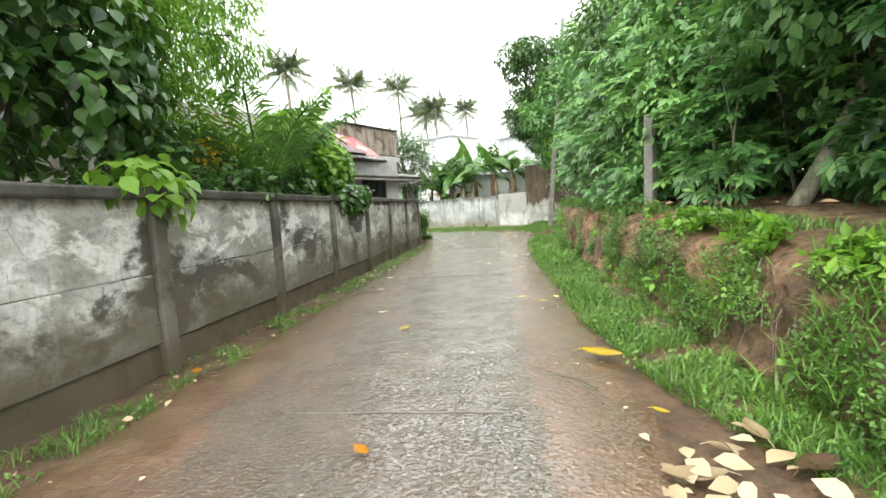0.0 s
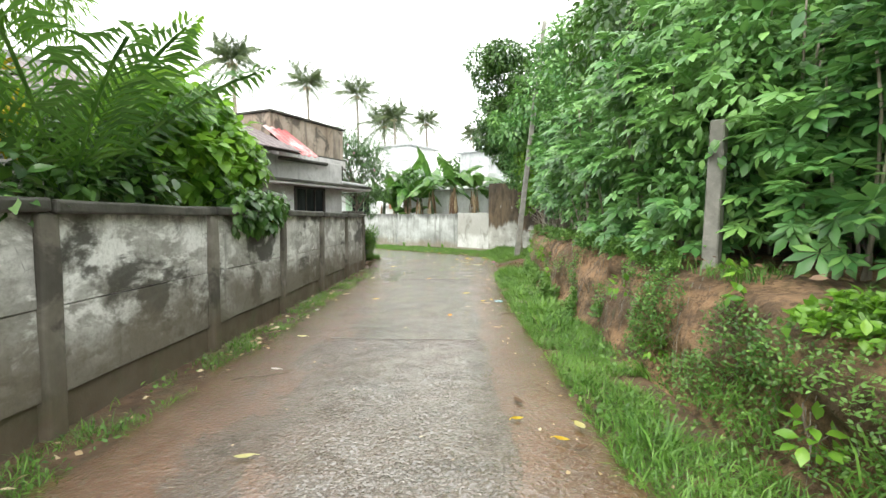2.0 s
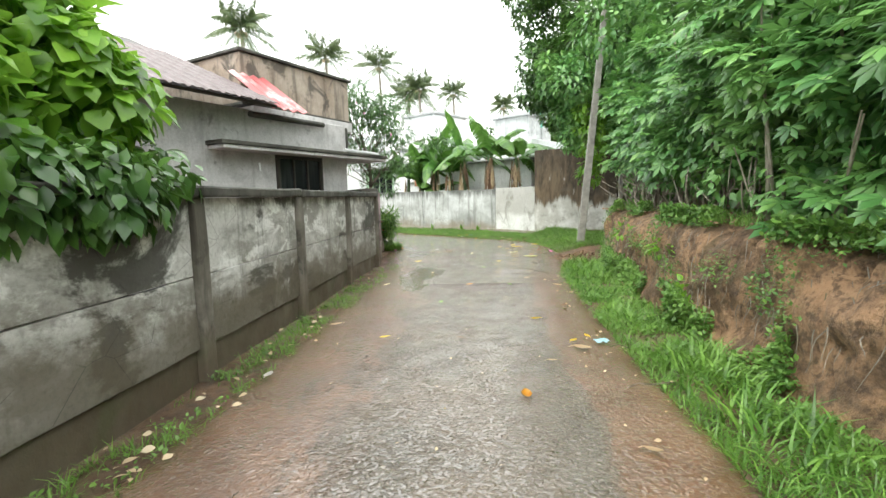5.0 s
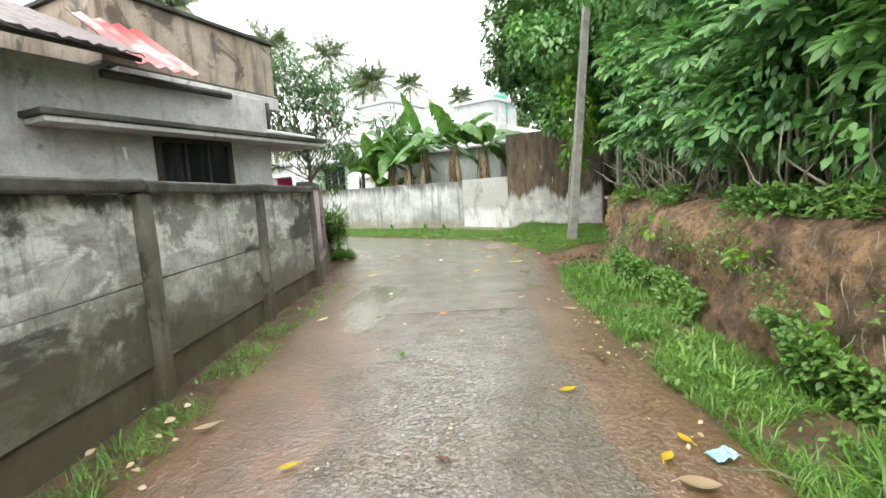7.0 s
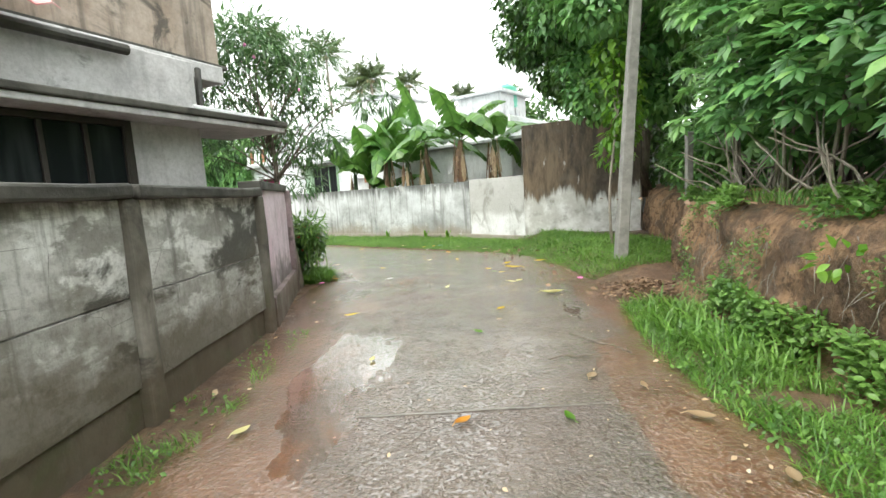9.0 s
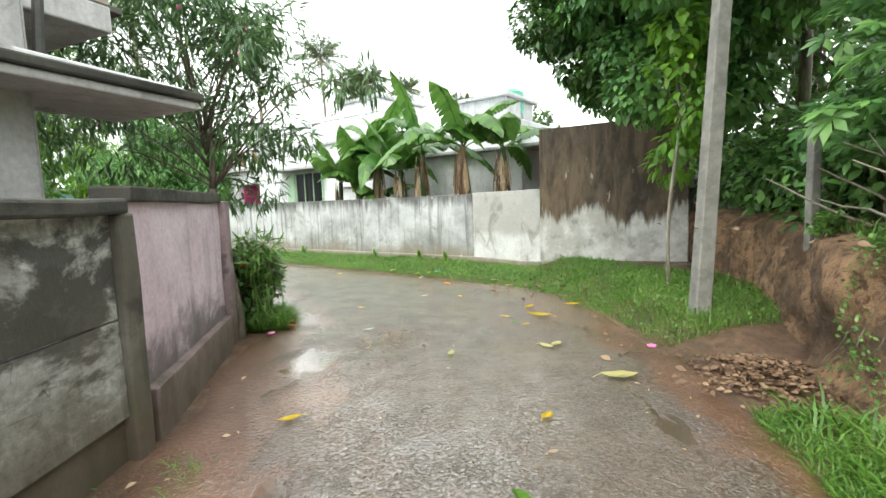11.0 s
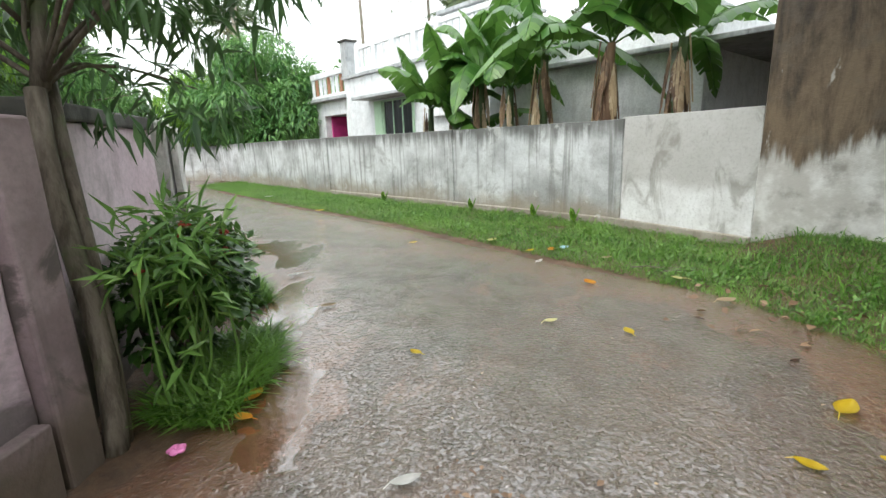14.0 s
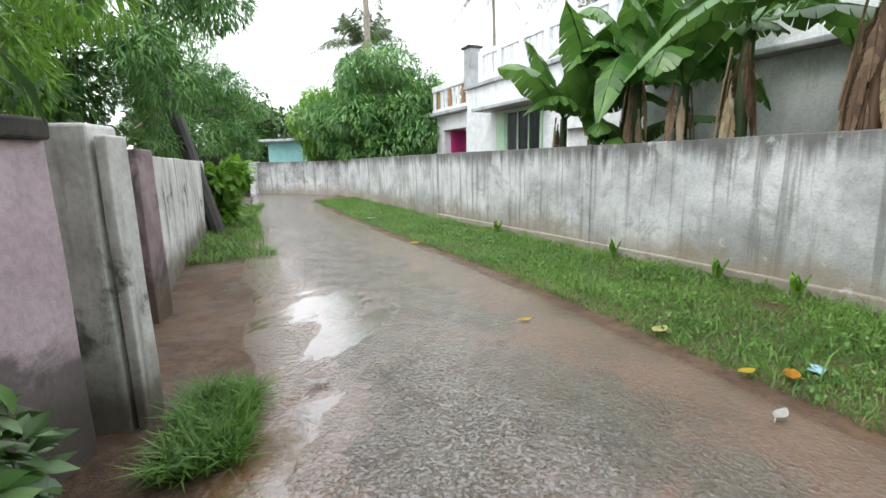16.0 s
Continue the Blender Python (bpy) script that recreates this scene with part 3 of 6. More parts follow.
def build_road():
    step = 0.14
    xs, ys = np.arange(-24.2, 2.6, step), np.arange(-11.9, 41.2, step)
    index, verts, mud, pool = {}, [], [], []
    for j, y in enumerate(ys):
        for i, x in enumerate(xs):
            if y < 17 and not -2 < x < 2.3 or y > 24 and x > 2.2 or y < 40 and x < -14 and y < 33:
                continue
            s = inside_road(np.array((x, y))) + noise.noise(Vector((x * 1.7, y * 1.7, 0))) * 0.12
            if s < -0.3:
                continue
            index[i, j] = len(verts)
            crown = 0.022 * min(1, max(0, s) / 0.5) - 0.25 * max(0, -s) + noise.noise(Vector((x * 1.1, y * 1.1, 9))) * 0.006
            verts.append((x, y, 0.0 + crown))
            left = y < 20 and x < 0
            reach = 1.75 if left else 0.6
            if y > 20:
                reach = 0.9
            mud.append(max(0.0, 1 - s / reach) + (0.36 * min(1, max(0, (y - 18) / 4)) if y > 17.5 else 0) if left or y > 17.5 else min(1.15, max(0.0, (0.68 - s) / 0.22)))
            a = 0.18 * math.exp(-((x + 0.75) / 0.5) ** 2) + 0.22 * math.exp(-((x - 1.4) / 0.2) ** 2) if y < 20.5 else 0.0
            a += 0.55 * math.exp(-(((x + 0.85) / 0.45) ** 2 + ((y - 16.9) / 0.9) ** 2)) + 0.5 * math.exp(-((x + 1.7 + (y - 21.3) * 0.55) / 0.3) ** 2) * (21 < y < 25) + 0.42 * math.exp(-(((x + 1.35) / 0.24) ** 2 + ((y - 19.9) / 0.9) ** 2))
            a += 0.5 * math.exp(-(((x + 4.4) / 1.2) ** 2 + ((y - 25.2) / 1.0) ** 2)) + 0.06 * math.exp(-(((x - 0.1) / 0.5) ** 2)) * (y < 15)
            pool.append(a)
    faces = [(index[i, j], index[i + 1, j], index[i + 1, j + 1], index[i, j + 1]) for i, j in index if (i + 1, j) in index and (i, j + 1) in index and (i + 1, j + 1) in index]
    me = mesh_of("road", verts, faces, M_ROAD, True)
    for key, vals in (("mud", mud), ("pool", pool)):
        me.attributes.new(key, "FLOAT", "POINT").data.foreach_set("value", np.array(vals, dtype=np.float32))
    return tagged(new("road", me), "wet worn concrete lane with mud along its edges", "road", kind="structure")


road = build_road()
M_JOINT = plain("cement_joint", (0.17, 0.15, 0.13), 0.3, 0.7, 9, 0.5)
for y, x0, x1, tilt in ((5.08, -0.35, 0.95, 0.0), (10.62, -0.75, 1.0, -0.01), (16.2, -0.55, 1.05, 0.0)):
    bm = bmesh.new()
    for i in range(14):
        a, b = x0 + (x1 - x0) * i / 14, x0 + (x1 - x0) * (i + 1) / 14
        box(bm, (a, y + 0.02 * noise.noise(Vector((a * 3, y, 0))) - 0.011, 0.0), (b, y + 0.02 * noise.noise(Vector((a * 3, y, 0))) + 0.011, 0.028), 0.002)
    part("slab_joint", bm, M_JOINT, road, "worn cement joint across the lane")

BANK = [(2.75, -10, 0), (2.75, 0, 0), (2.70, 5, 0), (2.62, 8, 0), (2.55, 11, 0), (2.5, 14, 0), (2.6, 16.5, 0), (2.75, 18.2, 0), (3.0, 19.4, 0), (3.45, 20.4, 0), (4.0, 21.4, 0), (4.35, 22.5, 0), (4.5, 23.6, 0), (5.0, 25.0, 0),
        (6.0, 27.5, 0), (9, 33, 0)]


def bank_top(y):
    return float(np.interp(y, [0, 5, 8, 11, 14, 18, 21, 24], [0.72, 0.78, 0.92, 1.06, 1.10, 1.12, 1.12, 1.2]))


def bank_x(y):
    return float(np.interp(y, [p[1] for p in BANK], [p[0] for p in BANK]))


def build_bank():
    rows, n = [], 900
    prof = ((-0.10, -0.08), (0.0, 0.02), (0.06, 0.2), (0.10, 0.4), (0.13, 0.6), (0.16, 0.78), (0.24, 0.92), (0.42, 1.0), (0.8, 1.04), (1.5, 1.08))
    fine = [(float(np.interp(q, range(10), [p[0] for p in prof])), float(np.interp(q, range(10), [p[1] for p in prof]))) for q in np.arange(0, 9.01, 0.34)]
    fine += [(3, 1.1), (6, 1.15), (14, 1.2), (60, 1.4), (300, 1.6)]
    for i in range(n + 1):
        p = along(BANK, i / n)
        h = bank_top(p.y)
        row = []
        for k, (dx, f) in enumerate(fine):
            w = noise.noise(Vector((p.y * 1.3, f * 2.2, 4))) * 0.16 + noise.noise(Vector((p.y * 4.5, f * 6, 8))) * 0.05 + noise.noise(Vector((p.y * 9, f * 11, 2))) * 0.05 + noise.noise(Vector((p.y * 19, f * 26, 6))) * 0.022
            amp = 1.0 if 2 < k < 24 else 0.3
            row.append((p.x + dx + w * amp, p.y, f * h + (noise.noise(Vector((p.y * 2, dx * 2, 2))) * 0.07 if k > 15 else 0)))
        rows.append(row)
    m = len(rows[0])
    faces = [(a * m + b, a * m + b + 1, (a + 1) * m + b + 1, (a + 1) * m + b) for a in range(n) for b in range(m - 1)]
    return tagged(new("earth_bank", mesh_of("earth_bank", [v for r in rows for v in r], faces, M_BANK, True)), "cut bank of reddish laterite earth with roots and weeds", "earth bank", kind="structure")


build_bank()


# ---- compound wall of cement panels ----
WALL_X, BAY = -1.95, 2.07


def panel_mesh(seed, z0, z1):
    bm = bmesh.new()
    box(bm, (-0.045, 0.074, z0), (0.0, BAY - 0.074, z1), 0.008, 0, 3)
    for v in bm.verts:
        v.co += noise.noise_vector(v.co * 2.1 + Vector((seed, 0, 0))) * 0.012
    me = bpy.data.meshes.new("panel")
    bm.to_mesh(me)
    bm.free()
    me.materials.append(M_PANEL)
    return me


def child(name, me, parent, m, label=""):
    ob = new(name, me)
    ob.parent = parent
    ob.matrix_basis = m
    if label:
        ob["label"] = label
    return ob


def build_panel_wall():
    wall = thing("wall_west", "weathered grey cement panel wall with black mould and dark pillars", "wall", (WALL_X, 0, 0), kind="structure")
    lower, upper = [panel_mesh(s, 0.26, 0.86) for s in (1, 2, 3)], [panel_mesh(s, 0.868, 1.496) for s in (4, 5, 6)]
    bm = bmesh.new()
    box(bm, (-0.10, -0.078, -0.1), (0.055, 0.078, 1.50), 0.02, 0.0, 3)
    for v in bm.verts:
        v.co += noise.noise_vector(v.co * 4) * 0.012
    pillar = bpy.data.meshes.new("pillar")
    bm.to_mesh(pillar)
    bm.free()
    pillar.materials.append(M_PILLAR)
    bm = bmesh.new()
    box(bm, (-0.09, 0.004, 1.49), (0.085, BAY - 0.004, 1.585), 0.02, 0.0, 4)
    for v in bm.verts:
        v.co += noise.noise_vector(v.co * 3) * 0.014
    cap = bpy.data.meshes.new("coping")
    bm.to_mesh(cap)
    bm.free()
    cap.materials.append(M_COPING)
    bm = bmesh.new()
    box(bm, (-0.08, 0.074, -0.1), (-0.03, BAY - 0.074, 0.25), 0.006, 0.01, 2)
    foot = bpy.data.meshes.new("plinth")
    bm.to_mesh(foot)
    bm.free()
    foot.materials.append(M_PILLAR)
    first = 18.45 - 11 * BAY
    for k in range(12):
        y = first + k * BAY
        child("pillar", pillar, wall, pose(0, y, 0, 0, 0, rng.uniform(-1, 1)))
        if k < 11:
            child("panel", lower[k % 3], wall, pose(0, y, 0))
            child("panel", upper[(k * 2) % 3], wall, pose(0.004 * (k % 2), y, 0))
            child("coping", cap, wall, pose(0, y, 0.004 * (k % 3), rng.uniform(-0.15, 0.15)))
            child("plinth", foot, wall, pose(0, y, 0))
    return wall


build_panel_wall()


def wall_run(name, label, pts, thick, height, material, cap=None, cap_h=0.08, base=-0.1, parent=None, cap_label=""):
    """A straight-run wall along points, with thickness, uneven faces and, if asked, a coping."""
    top = parent or thing(name, label, "wall", kind="structure")
    for a, b in zip(pts, pts[1:]):
        a, b = Vector((*a, 0)), Vector((*b, 0))
        ln, ang = (b - a).length, math.degrees(math.atan2(b.y - a.y, b.x - a.x))
        bm = bmesh.new()
        box(bm, (0, -thick, base), (ln, 0, height), 0.012, 0, 6)
        for v in bm.verts:
            v.co += noise.noise_vector(v.co * 1.4 + a) * 0.012
        child_m = pose(a.x, a.y, 0, 0, 0, ang)
        ob = part("wall_face", bm, material, top)
        ob.matrix_basis = child_m
        if cap:
            bm = bmesh.new()
            box(bm, (0.003, min(0, -thick) - 0.04, height), (ln - 0.003, max(0, -thick) + 0.04, height + cap_h), 0.015, 0, 5)
            for v in bm.verts:
                v.co += noise.noise_vector(v.co * 2.2 + a) * 0.014
            c = part("coping", bm, cap, top, cap_label)
            c.matrix_basis = child_m
    return top


# Pink wall beyond the panels, its end pillar, and the next stretch behind the bush
pink = wall_run("wall_pink", "faded pink rendered wall with a black coping and dirty foot", [(-2.43, 20.72), (-1.98, 18.56)], 0.16, 1.58, M_PINK, M_COPING, 0.1)
bm = bmesh.new()
box(bm, (-0.12, -0.1, -0.1), (0.09, 0.1, 1.60), 0.015, 0.008, 3)
part("end_pillar", bm, M_PINKDARK, pink).matrix_basis = pose(-2.47, 20.82, 0, 0, 0, 12)
bm = bmesh.new()
box(bm, (-0.0, -0.05, -0.1), (2.15, 0.05, 0.34), 0.01, 0.008, 4)
part("plinth", bm, M_PINKDARK, pink).matrix_basis = pose(-2.40, 20.70, 0, 0, 0, -78.2)
# Long wall on the far side of the lane
FAR = [(-16.3, 39.6), (-7.0, 32.75), (-2.47, 29.72), (0.78, 27.45)]
far_wall = wall_run("wall_north", "long grey rendered compound wall streaked by rain", FAR, -0.18, 1.70, M_FARWALL, None)
for p, q in ((FAR[1], FAR[2]), (FAR[2], FAR[3]), (FAR[3], (2.2, 25.92))):
    ang = math.degrees(math.atan2(q[1] - p[1], q[0] - p[0]))
    bm = bmesh.new()
    box(bm, (-0.06, -0.035, -0.1), (0.06, 0.05, 1.71), 0.012, 0.006, 2)
    part("pilaster", bm, M_FARWALL, far_wall).matrix_basis = pose(p[0], p[1], 0, 0, 0, ang)
    bm = bmesh.new()
    ln = math.hypot(q[0] - p[0], q[1] - p[1])
    box(bm, (0, -0.05, -0.1), (ln, 0.04, 0.12), 0.02, 0.01, 4)
    part("footing", bm, M_FARWALL, far_wall).matrix_basis = pose(p[0], p[1], 0, 0, 0, ang)



def limed_material():
    """Whitewashed render with one broad grey damp field above a clean white foot."""
    m = Nodes("limed_render")
    c = m.mix(m.step(m.noise(2.2, 6, 0.68), 0.4, 0.66), (0.66, 0.66, 0.65), (0.78, 0.785, 0.785))
    field = m.math("ADD", m.height(), m.math("MULTIPLY", m.noise(1.1, 6, 0.66), 0.9))
    c = m.mix(m.step(field, 1.0, 1.25, 0, 0.62), c, (0.33, 0.32, 0.29))
    c = m.mix(m.step(m.noise(1.0, 5, 0.6, m.scaled(2.5, 2.5, 1.3), 0.6), 0.52, 0.66, 0, 0.55), c, (0.17, 0.155, 0.125))
    c = m.mix(m.step(m.noise(26, 4, 0.75), 0.46, 0.72, 0, 0.3), c, (0.20, 0.19, 0.17))
    return m.done(c, 0.72, m.math("ADD", m.noise(8, 6, 0.72), m.math("MULTIPLY", m.noise(40, 4), 0.4)), 0.5, 0.012)


M_LIMED = limed_material()
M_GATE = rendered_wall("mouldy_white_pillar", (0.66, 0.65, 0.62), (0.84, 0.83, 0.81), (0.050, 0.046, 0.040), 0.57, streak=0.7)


def stained_material():
    """Pale render over which a rust-brown run spreads from the top, ending in ragged tongues."""
    m = Nodes("rust_run_render")
    runs = m.noise(1.0, 6, 0.66, m.scaled(1.5, 1.5, 0.22))
    edge = m.math("ADD", m.height(), m.math("MULTIPLY", runs, -2.1))
    pale = m.mix(m.step(m.noise(2, 5, 0.65), 0.4, 0.65), (0.46, 0.45, 0.42), (0.70, 0.70, 0.68))
    rust = m.mix(m.step(m.noise(1.0, 7, 0.7, m.scaled(3.2, 3.2, 0.8), 0.3), 0.38, 0.66), (0.040, 0.027, 0.016), (0.165, 0.118, 0.072))
    rust = m.mix(m.step(m.noise(1.0, 4, 0.6, m.scaled(4, 4, 1.6)), 0.64, 0.70, 0, 0.8), rust, (0.46, 0.44, 0.41))
    c = m.mix(m.step(edge, -0.02, 0.22), pale, rust)
    c = m.mix(m.step(m.noise(3.5, 4), 0.5, 0.72, 0, 0.5), c, (0.12, 0.10, 0.075))
    h = m.math("ADD", m.noise(9, 5, 0.7), m.math("MULTIPLY", m.noise(40, 3), 0.4))
    return m.done(c, 0.65, h, 0.5, 0.012)


wall_run("", "", [(0.80, 27.43), (2.2, 25.93)], -0.2, 1.74, M_LIMED, None, parent=far_wall)
tall = wall_run("wall_tall", "tall retaining wall with brown rust-coloured rain stains", [(2.2, 25.92), (4.7, 24.4)], -0.24, 3.02, stained_material(), None)
end_wall = wall_run("wall_end", "low grey wall closing the end of the lane", [(-21.3, 38.9), (-16.3, 39.6)], -0.2, 1.66, M_FARWALL, None)
bm = bmesh.new()
box(bm, (-0.2, -0.2, -0.1), (0.2, 0.2, 1.7), 0.015, 0.006, 2)
part("gate_pillar", bm, M_HOUSE2, end_wall).matrix_basis = pose(-21.4, 38.9, 0)
wall_run("", "", [(-27, 37.2), (-22.4, 38.6)], -0.2, 1.5, M_PILLAR, M_COPING, parent=end_wall)


pink2 = wall_run("wall_gate", "pink rendered wall ending in a mouldy white gate pillar", [(-3.70, 22.86), (-2.78, 21.2)], 0.14, 1.62, M_PINK, M_COPING, 0.1)
bm = bmesh.new()
box(bm, (-0.11, -0.09, -0.1), (0.11, 0.2, 1.72), 0.02, 0.016, 4)
box(bm, (0.13, -0.06, -0.1), (0.19, 0.14, 1.66), 0.012, 0.012, 3)
part("gate_pillar", bm, M_GATE, pink2).matrix_basis = pose(-3.86, 23.05, 0, 0, 0, 34)
lane_wall = wall_run("wall_lane", "old purple-grey rendered wall stained black along the lane", [(-11.2, 28.9), (-7.7, 25.95), (-5.75, 24.35)], 0.18, 1.62, M_GATE, None)
bm = bmesh.new()
box(bm, (-0.15, -0.18, -0.1), (0.15, 0.18, 1.66), 0.012, 0.01, 3)
part("end_pillar", bm, M_PINKDARK, lane_wall).matrix_basis = pose(-5.72, 24.3, 0, 0, 0, 39)


# ---- houses ----
def house_part(name, parent, lo, hi, material, bevel=0.01, cuts=0, label=""):
    bm = bmesh.new()
    box(bm, lo, hi, bevel, 0, cuts)
    return part(name, bm, material, parent, label)


def window(parent, x0, x1, z0, z1, y, panes=3, frame_mat=None, glass=None, bars=True):
    """A window in the face y of a wall that looks along +y: frame, panes, bars."""
    w = new("window")
    w.parent = parent
    frame_mat, glass = frame_mat or M_FRAME, glass or M_GLASS
    t = 0.06
    bm = bmesh.new()
    box(bm, (x0, y - 0.06, z0), (x0 + t, y + 0.03, z1), 0.006)
    box(bm, (x1 - t, y - 0.06, z0), (x1, y + 0.03, z1), 0.006)
    box(bm, (x0 + t, y - 0.06, z1 - t), (x1 - t, y + 0.03, z1), 0.006)
    box(bm, (x0 + t, y - 0.06, z0), (x1 - t, y + 0.03, z0 + t), 0.006)
    part("window_frame", bm, frame_mat, w)
    step = (x1 - x0 - 2 * t) / panes
    for i in range(panes):
        a = x0 + t + i * step
        house_part("pane", w, (a + 0.02, y - 0.022, z0 + t), (a + step - 0.02, y - 0.012, z1 - t), glass, 0.002)
        house_part("mullion", w, (a - 0.02, y - 0.055, z0 + t), (a + 0.02, y + 0.02, z1 - t), frame_mat, 0.004)
        if bars:
            for k in range(1, 4):
                bm = bmesh.new()
                bar(bm, (a + step * k / 4, y - 0.02, z0 + t), (a + step * k / 4, y - 0.02, z1 - t), 0.007, None, 6)
                part("window_bar", bm, frame_mat, w)
    return w


def wavy_sheet(name, parent, x0, x1, y_low, z_low, y_high, z_high, material, pitch=0.14, amp=0.022, label=""):
    """Corrugated roofing between an eave and a ridge, ridges running up the slope, with thickness."""
    n = max(4, int((x1 - x0) / pitch * 4))
    vs, fs = [], []
    for i in range(n + 1):
        x = x0 + (x1 - x0) * i / n
        w = amp * math.sin((x - x0) / pitch * math.tau) + 0.012 * noise.noise(Vector((x * 2, 0, 5)))
        for y, z in ((y_low + 0.05 * noise.noise(Vector((x * 3, 1, 1))), z_low), (y_high, z_high)):
            vs += [(x, y, z + w), (x, y, z + w - 0.012)]
    for i in range(n):
        a, b = i * 4, i * 4 + 4
        fs += [(a, b, b + 2, a + 2), (a + 1, a + 3, b + 3, b + 1), (a, a + 1, b + 1, b), (a + 2, b + 2, b + 3, a + 3)]
    ob = new(name, mesh_of(name, vs, fs, material))
    ob.parent = parent
    if label:
        ob["label"] = label
    return ob


# White house behind the panel wall: its local x runs back along its front, +y looks over the lane
house = thing("house", "small white limewashed house with brown parapet and sheet roof", "house")
house.matrix_world = pose(-2.61, 18.72, 0, 0, 0, -114.2)
house_part("wall", house, (0, -6, -0.2), (15, 0, 3.02), M_HOUSE, 0.015, 8)
house_part("roof_slab", house, (-0.9, -6, 3.022), (1.9, -0.55, 3.24), M_HOUSE, 0.015, 3)
house_part("parapet", house, (-1.0, -4.6, 3.30), (2.0, -0.72, 4.22), M_PARAPET, 0.02, 6, "brown weathered parapet")
house_part("parapet_slab", house, (-1.06, -4.66, 3.242), (2.06, -0.64, 3.298), M_COPING, 0.01, 3)
house_part("parapet_coping", house, (-1.05, -4.65, 4.222), (2.05, -0.66, 4.28), M_COPING, 0.01, 3)
house_part("canopy", house, (-0.95, -0.6, 2.352), (3.3, 0.42, 2.42), M_COPING, 0.015, 5, "concrete sunshade with a mouldy edge")
house_part("canopy_soffit", house, (-0.92, -0.6, 2.29), (3.26, 0.39, 2.35), M_HOUSE, 0.012, 4)
house_part("side_wall", house, (-0.02, -6, -0.2), (-0.004, -0.02, 3.0), M_HOUSE, 0.004, 2)
bm = bmesh.new()
bar(bm, (2.5, 0.08, 2.93), (0.75, 0.08, 2.95), 0.05, None, 10)
part("gutter_pipe", bm, M_COPING, house)
bm = bmesh.new()
bar(bm, (-0.08, -0.05, 2.42), (-0.16, -0.12, 3.0), 0.035, None, 8)
part("down_pipe", bm, M_COPING, house)
bm = bmesh.new()
bar(bm, (-1.0, 0.1, 2.47), (0.1, 0.05, 2.50), 0.045, None, 10)
part("loose_pipe", bm, M_PVC, house, "grey pipe lying on the sunshade")
bm = bmesh.new()
bar(bm, (2.35, 0.06, 2.12), (2.36, 0.09, 1.98), 0.02, 0.014, 8)
part("wall_bulb", bm, M_HOUSE2, house)
window(house, 0.8, 1.95, 1.15, 2.285, 0.03, 3, bars=False)
window(house, 4.5, 5.6, 1.15, 2.285, 0.03, 2, bars=False)
wavy_sheet("roof_sheet", house, 1.45, 2.35, 0.42, 3.04, -0.70, 3.82, M_SHEET_RED, 0.22, 0.025, "red painted roofing sheet")


def tile_mesh():
    bm = bmesh.new()
    n = 5
    top = []
    for j in range(2):
        top.append([bm.verts.new((-0.125 + 0.25 * i / n, -0.2 * j * 2 + 0.2, 0.03 * abs(math.sin(i / n * math.pi * 2)) + 0.02 * j)) for i in range(n + 1)])
    low = [[bm.verts.new(v.co - Vector((0, 0, 0.015))) for v in r] for r in top]
    for i in range(n):
        bm.faces.new((top[0][i], top[0][i + 1], top[1][i + 1], top[1][i]))
        bm.faces.new((top[0][i], low[0][i], low[0][i + 1], top[0][i + 1]))
    me = bpy.data.meshes.new("tile")
    bm.to_mesh(me)
    bm.free()
    me.materials.append(M_TILE)
    return me


tiles = tile_mesh()
roof_base = house_part("roof_deck", house, (2.36, -4.2, 3.0), (13.2, 0.4, 3.05), M_FRAME, 0.01)
slope = math.atan2(1.9, 4.4)
roof_base.matrix_basis = Matrix.Translation((0, 0.62, 3.03)) @ Matrix.Rotation(-slope, 4, "X") @ Matrix.Translation((0, -0.4, -3.05))
for r in range(9):
    for c in range(33):
        child("tile", tiles, house, Matrix.Translation((2.5 + c * 0.262, 0.6 - r * 0.36 * math.cos(slope) - 0.1, 3.05 + r * 0.36 * math.sin(slope) + 0.06)) @ Matrix.Rotation(-slope, 4, "X"))

# White house beyond the far wall: local x runs along its front away to the left, +y looks over the lane
house2 = thing("house", "white painted flat-roofed house with a balustraded parapet", "house")
house2.matrix_world = pose(2.0, 30.0, 0, 0, 0, 143.8)
house_part("wall", house2, (4.6, -7, -0.1), (12.85, 0, 4.0), M_HOUSE2, 0.02, 4)
house_part("wing_wall", house2, (-0.8, -6, -0.1), (4.58, 0.4, 3.0), M_HOUSE2, 0.02, 3)
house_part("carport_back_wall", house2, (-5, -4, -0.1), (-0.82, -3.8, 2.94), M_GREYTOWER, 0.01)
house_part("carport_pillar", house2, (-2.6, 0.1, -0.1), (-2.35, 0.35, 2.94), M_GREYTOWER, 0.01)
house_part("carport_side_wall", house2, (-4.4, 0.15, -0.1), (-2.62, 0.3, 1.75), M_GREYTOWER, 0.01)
house_part("roof_slab", house2, (-5.2, -6.4, 3.002), (4.54, 0.7, 3.10), M_GREYTOWER, 0.02, 2)
house_part("roof_parapet", house2, (-0.8, -6, 3.102), (4.56, 0.4, 3.85), M_HOUSE2, 0.02, 2)
house_part("cornice", house2, (4.55, -7.1, 4.0), (12.95, 0.12, 4.12), M_GREYTOWER, 0.02, 2)
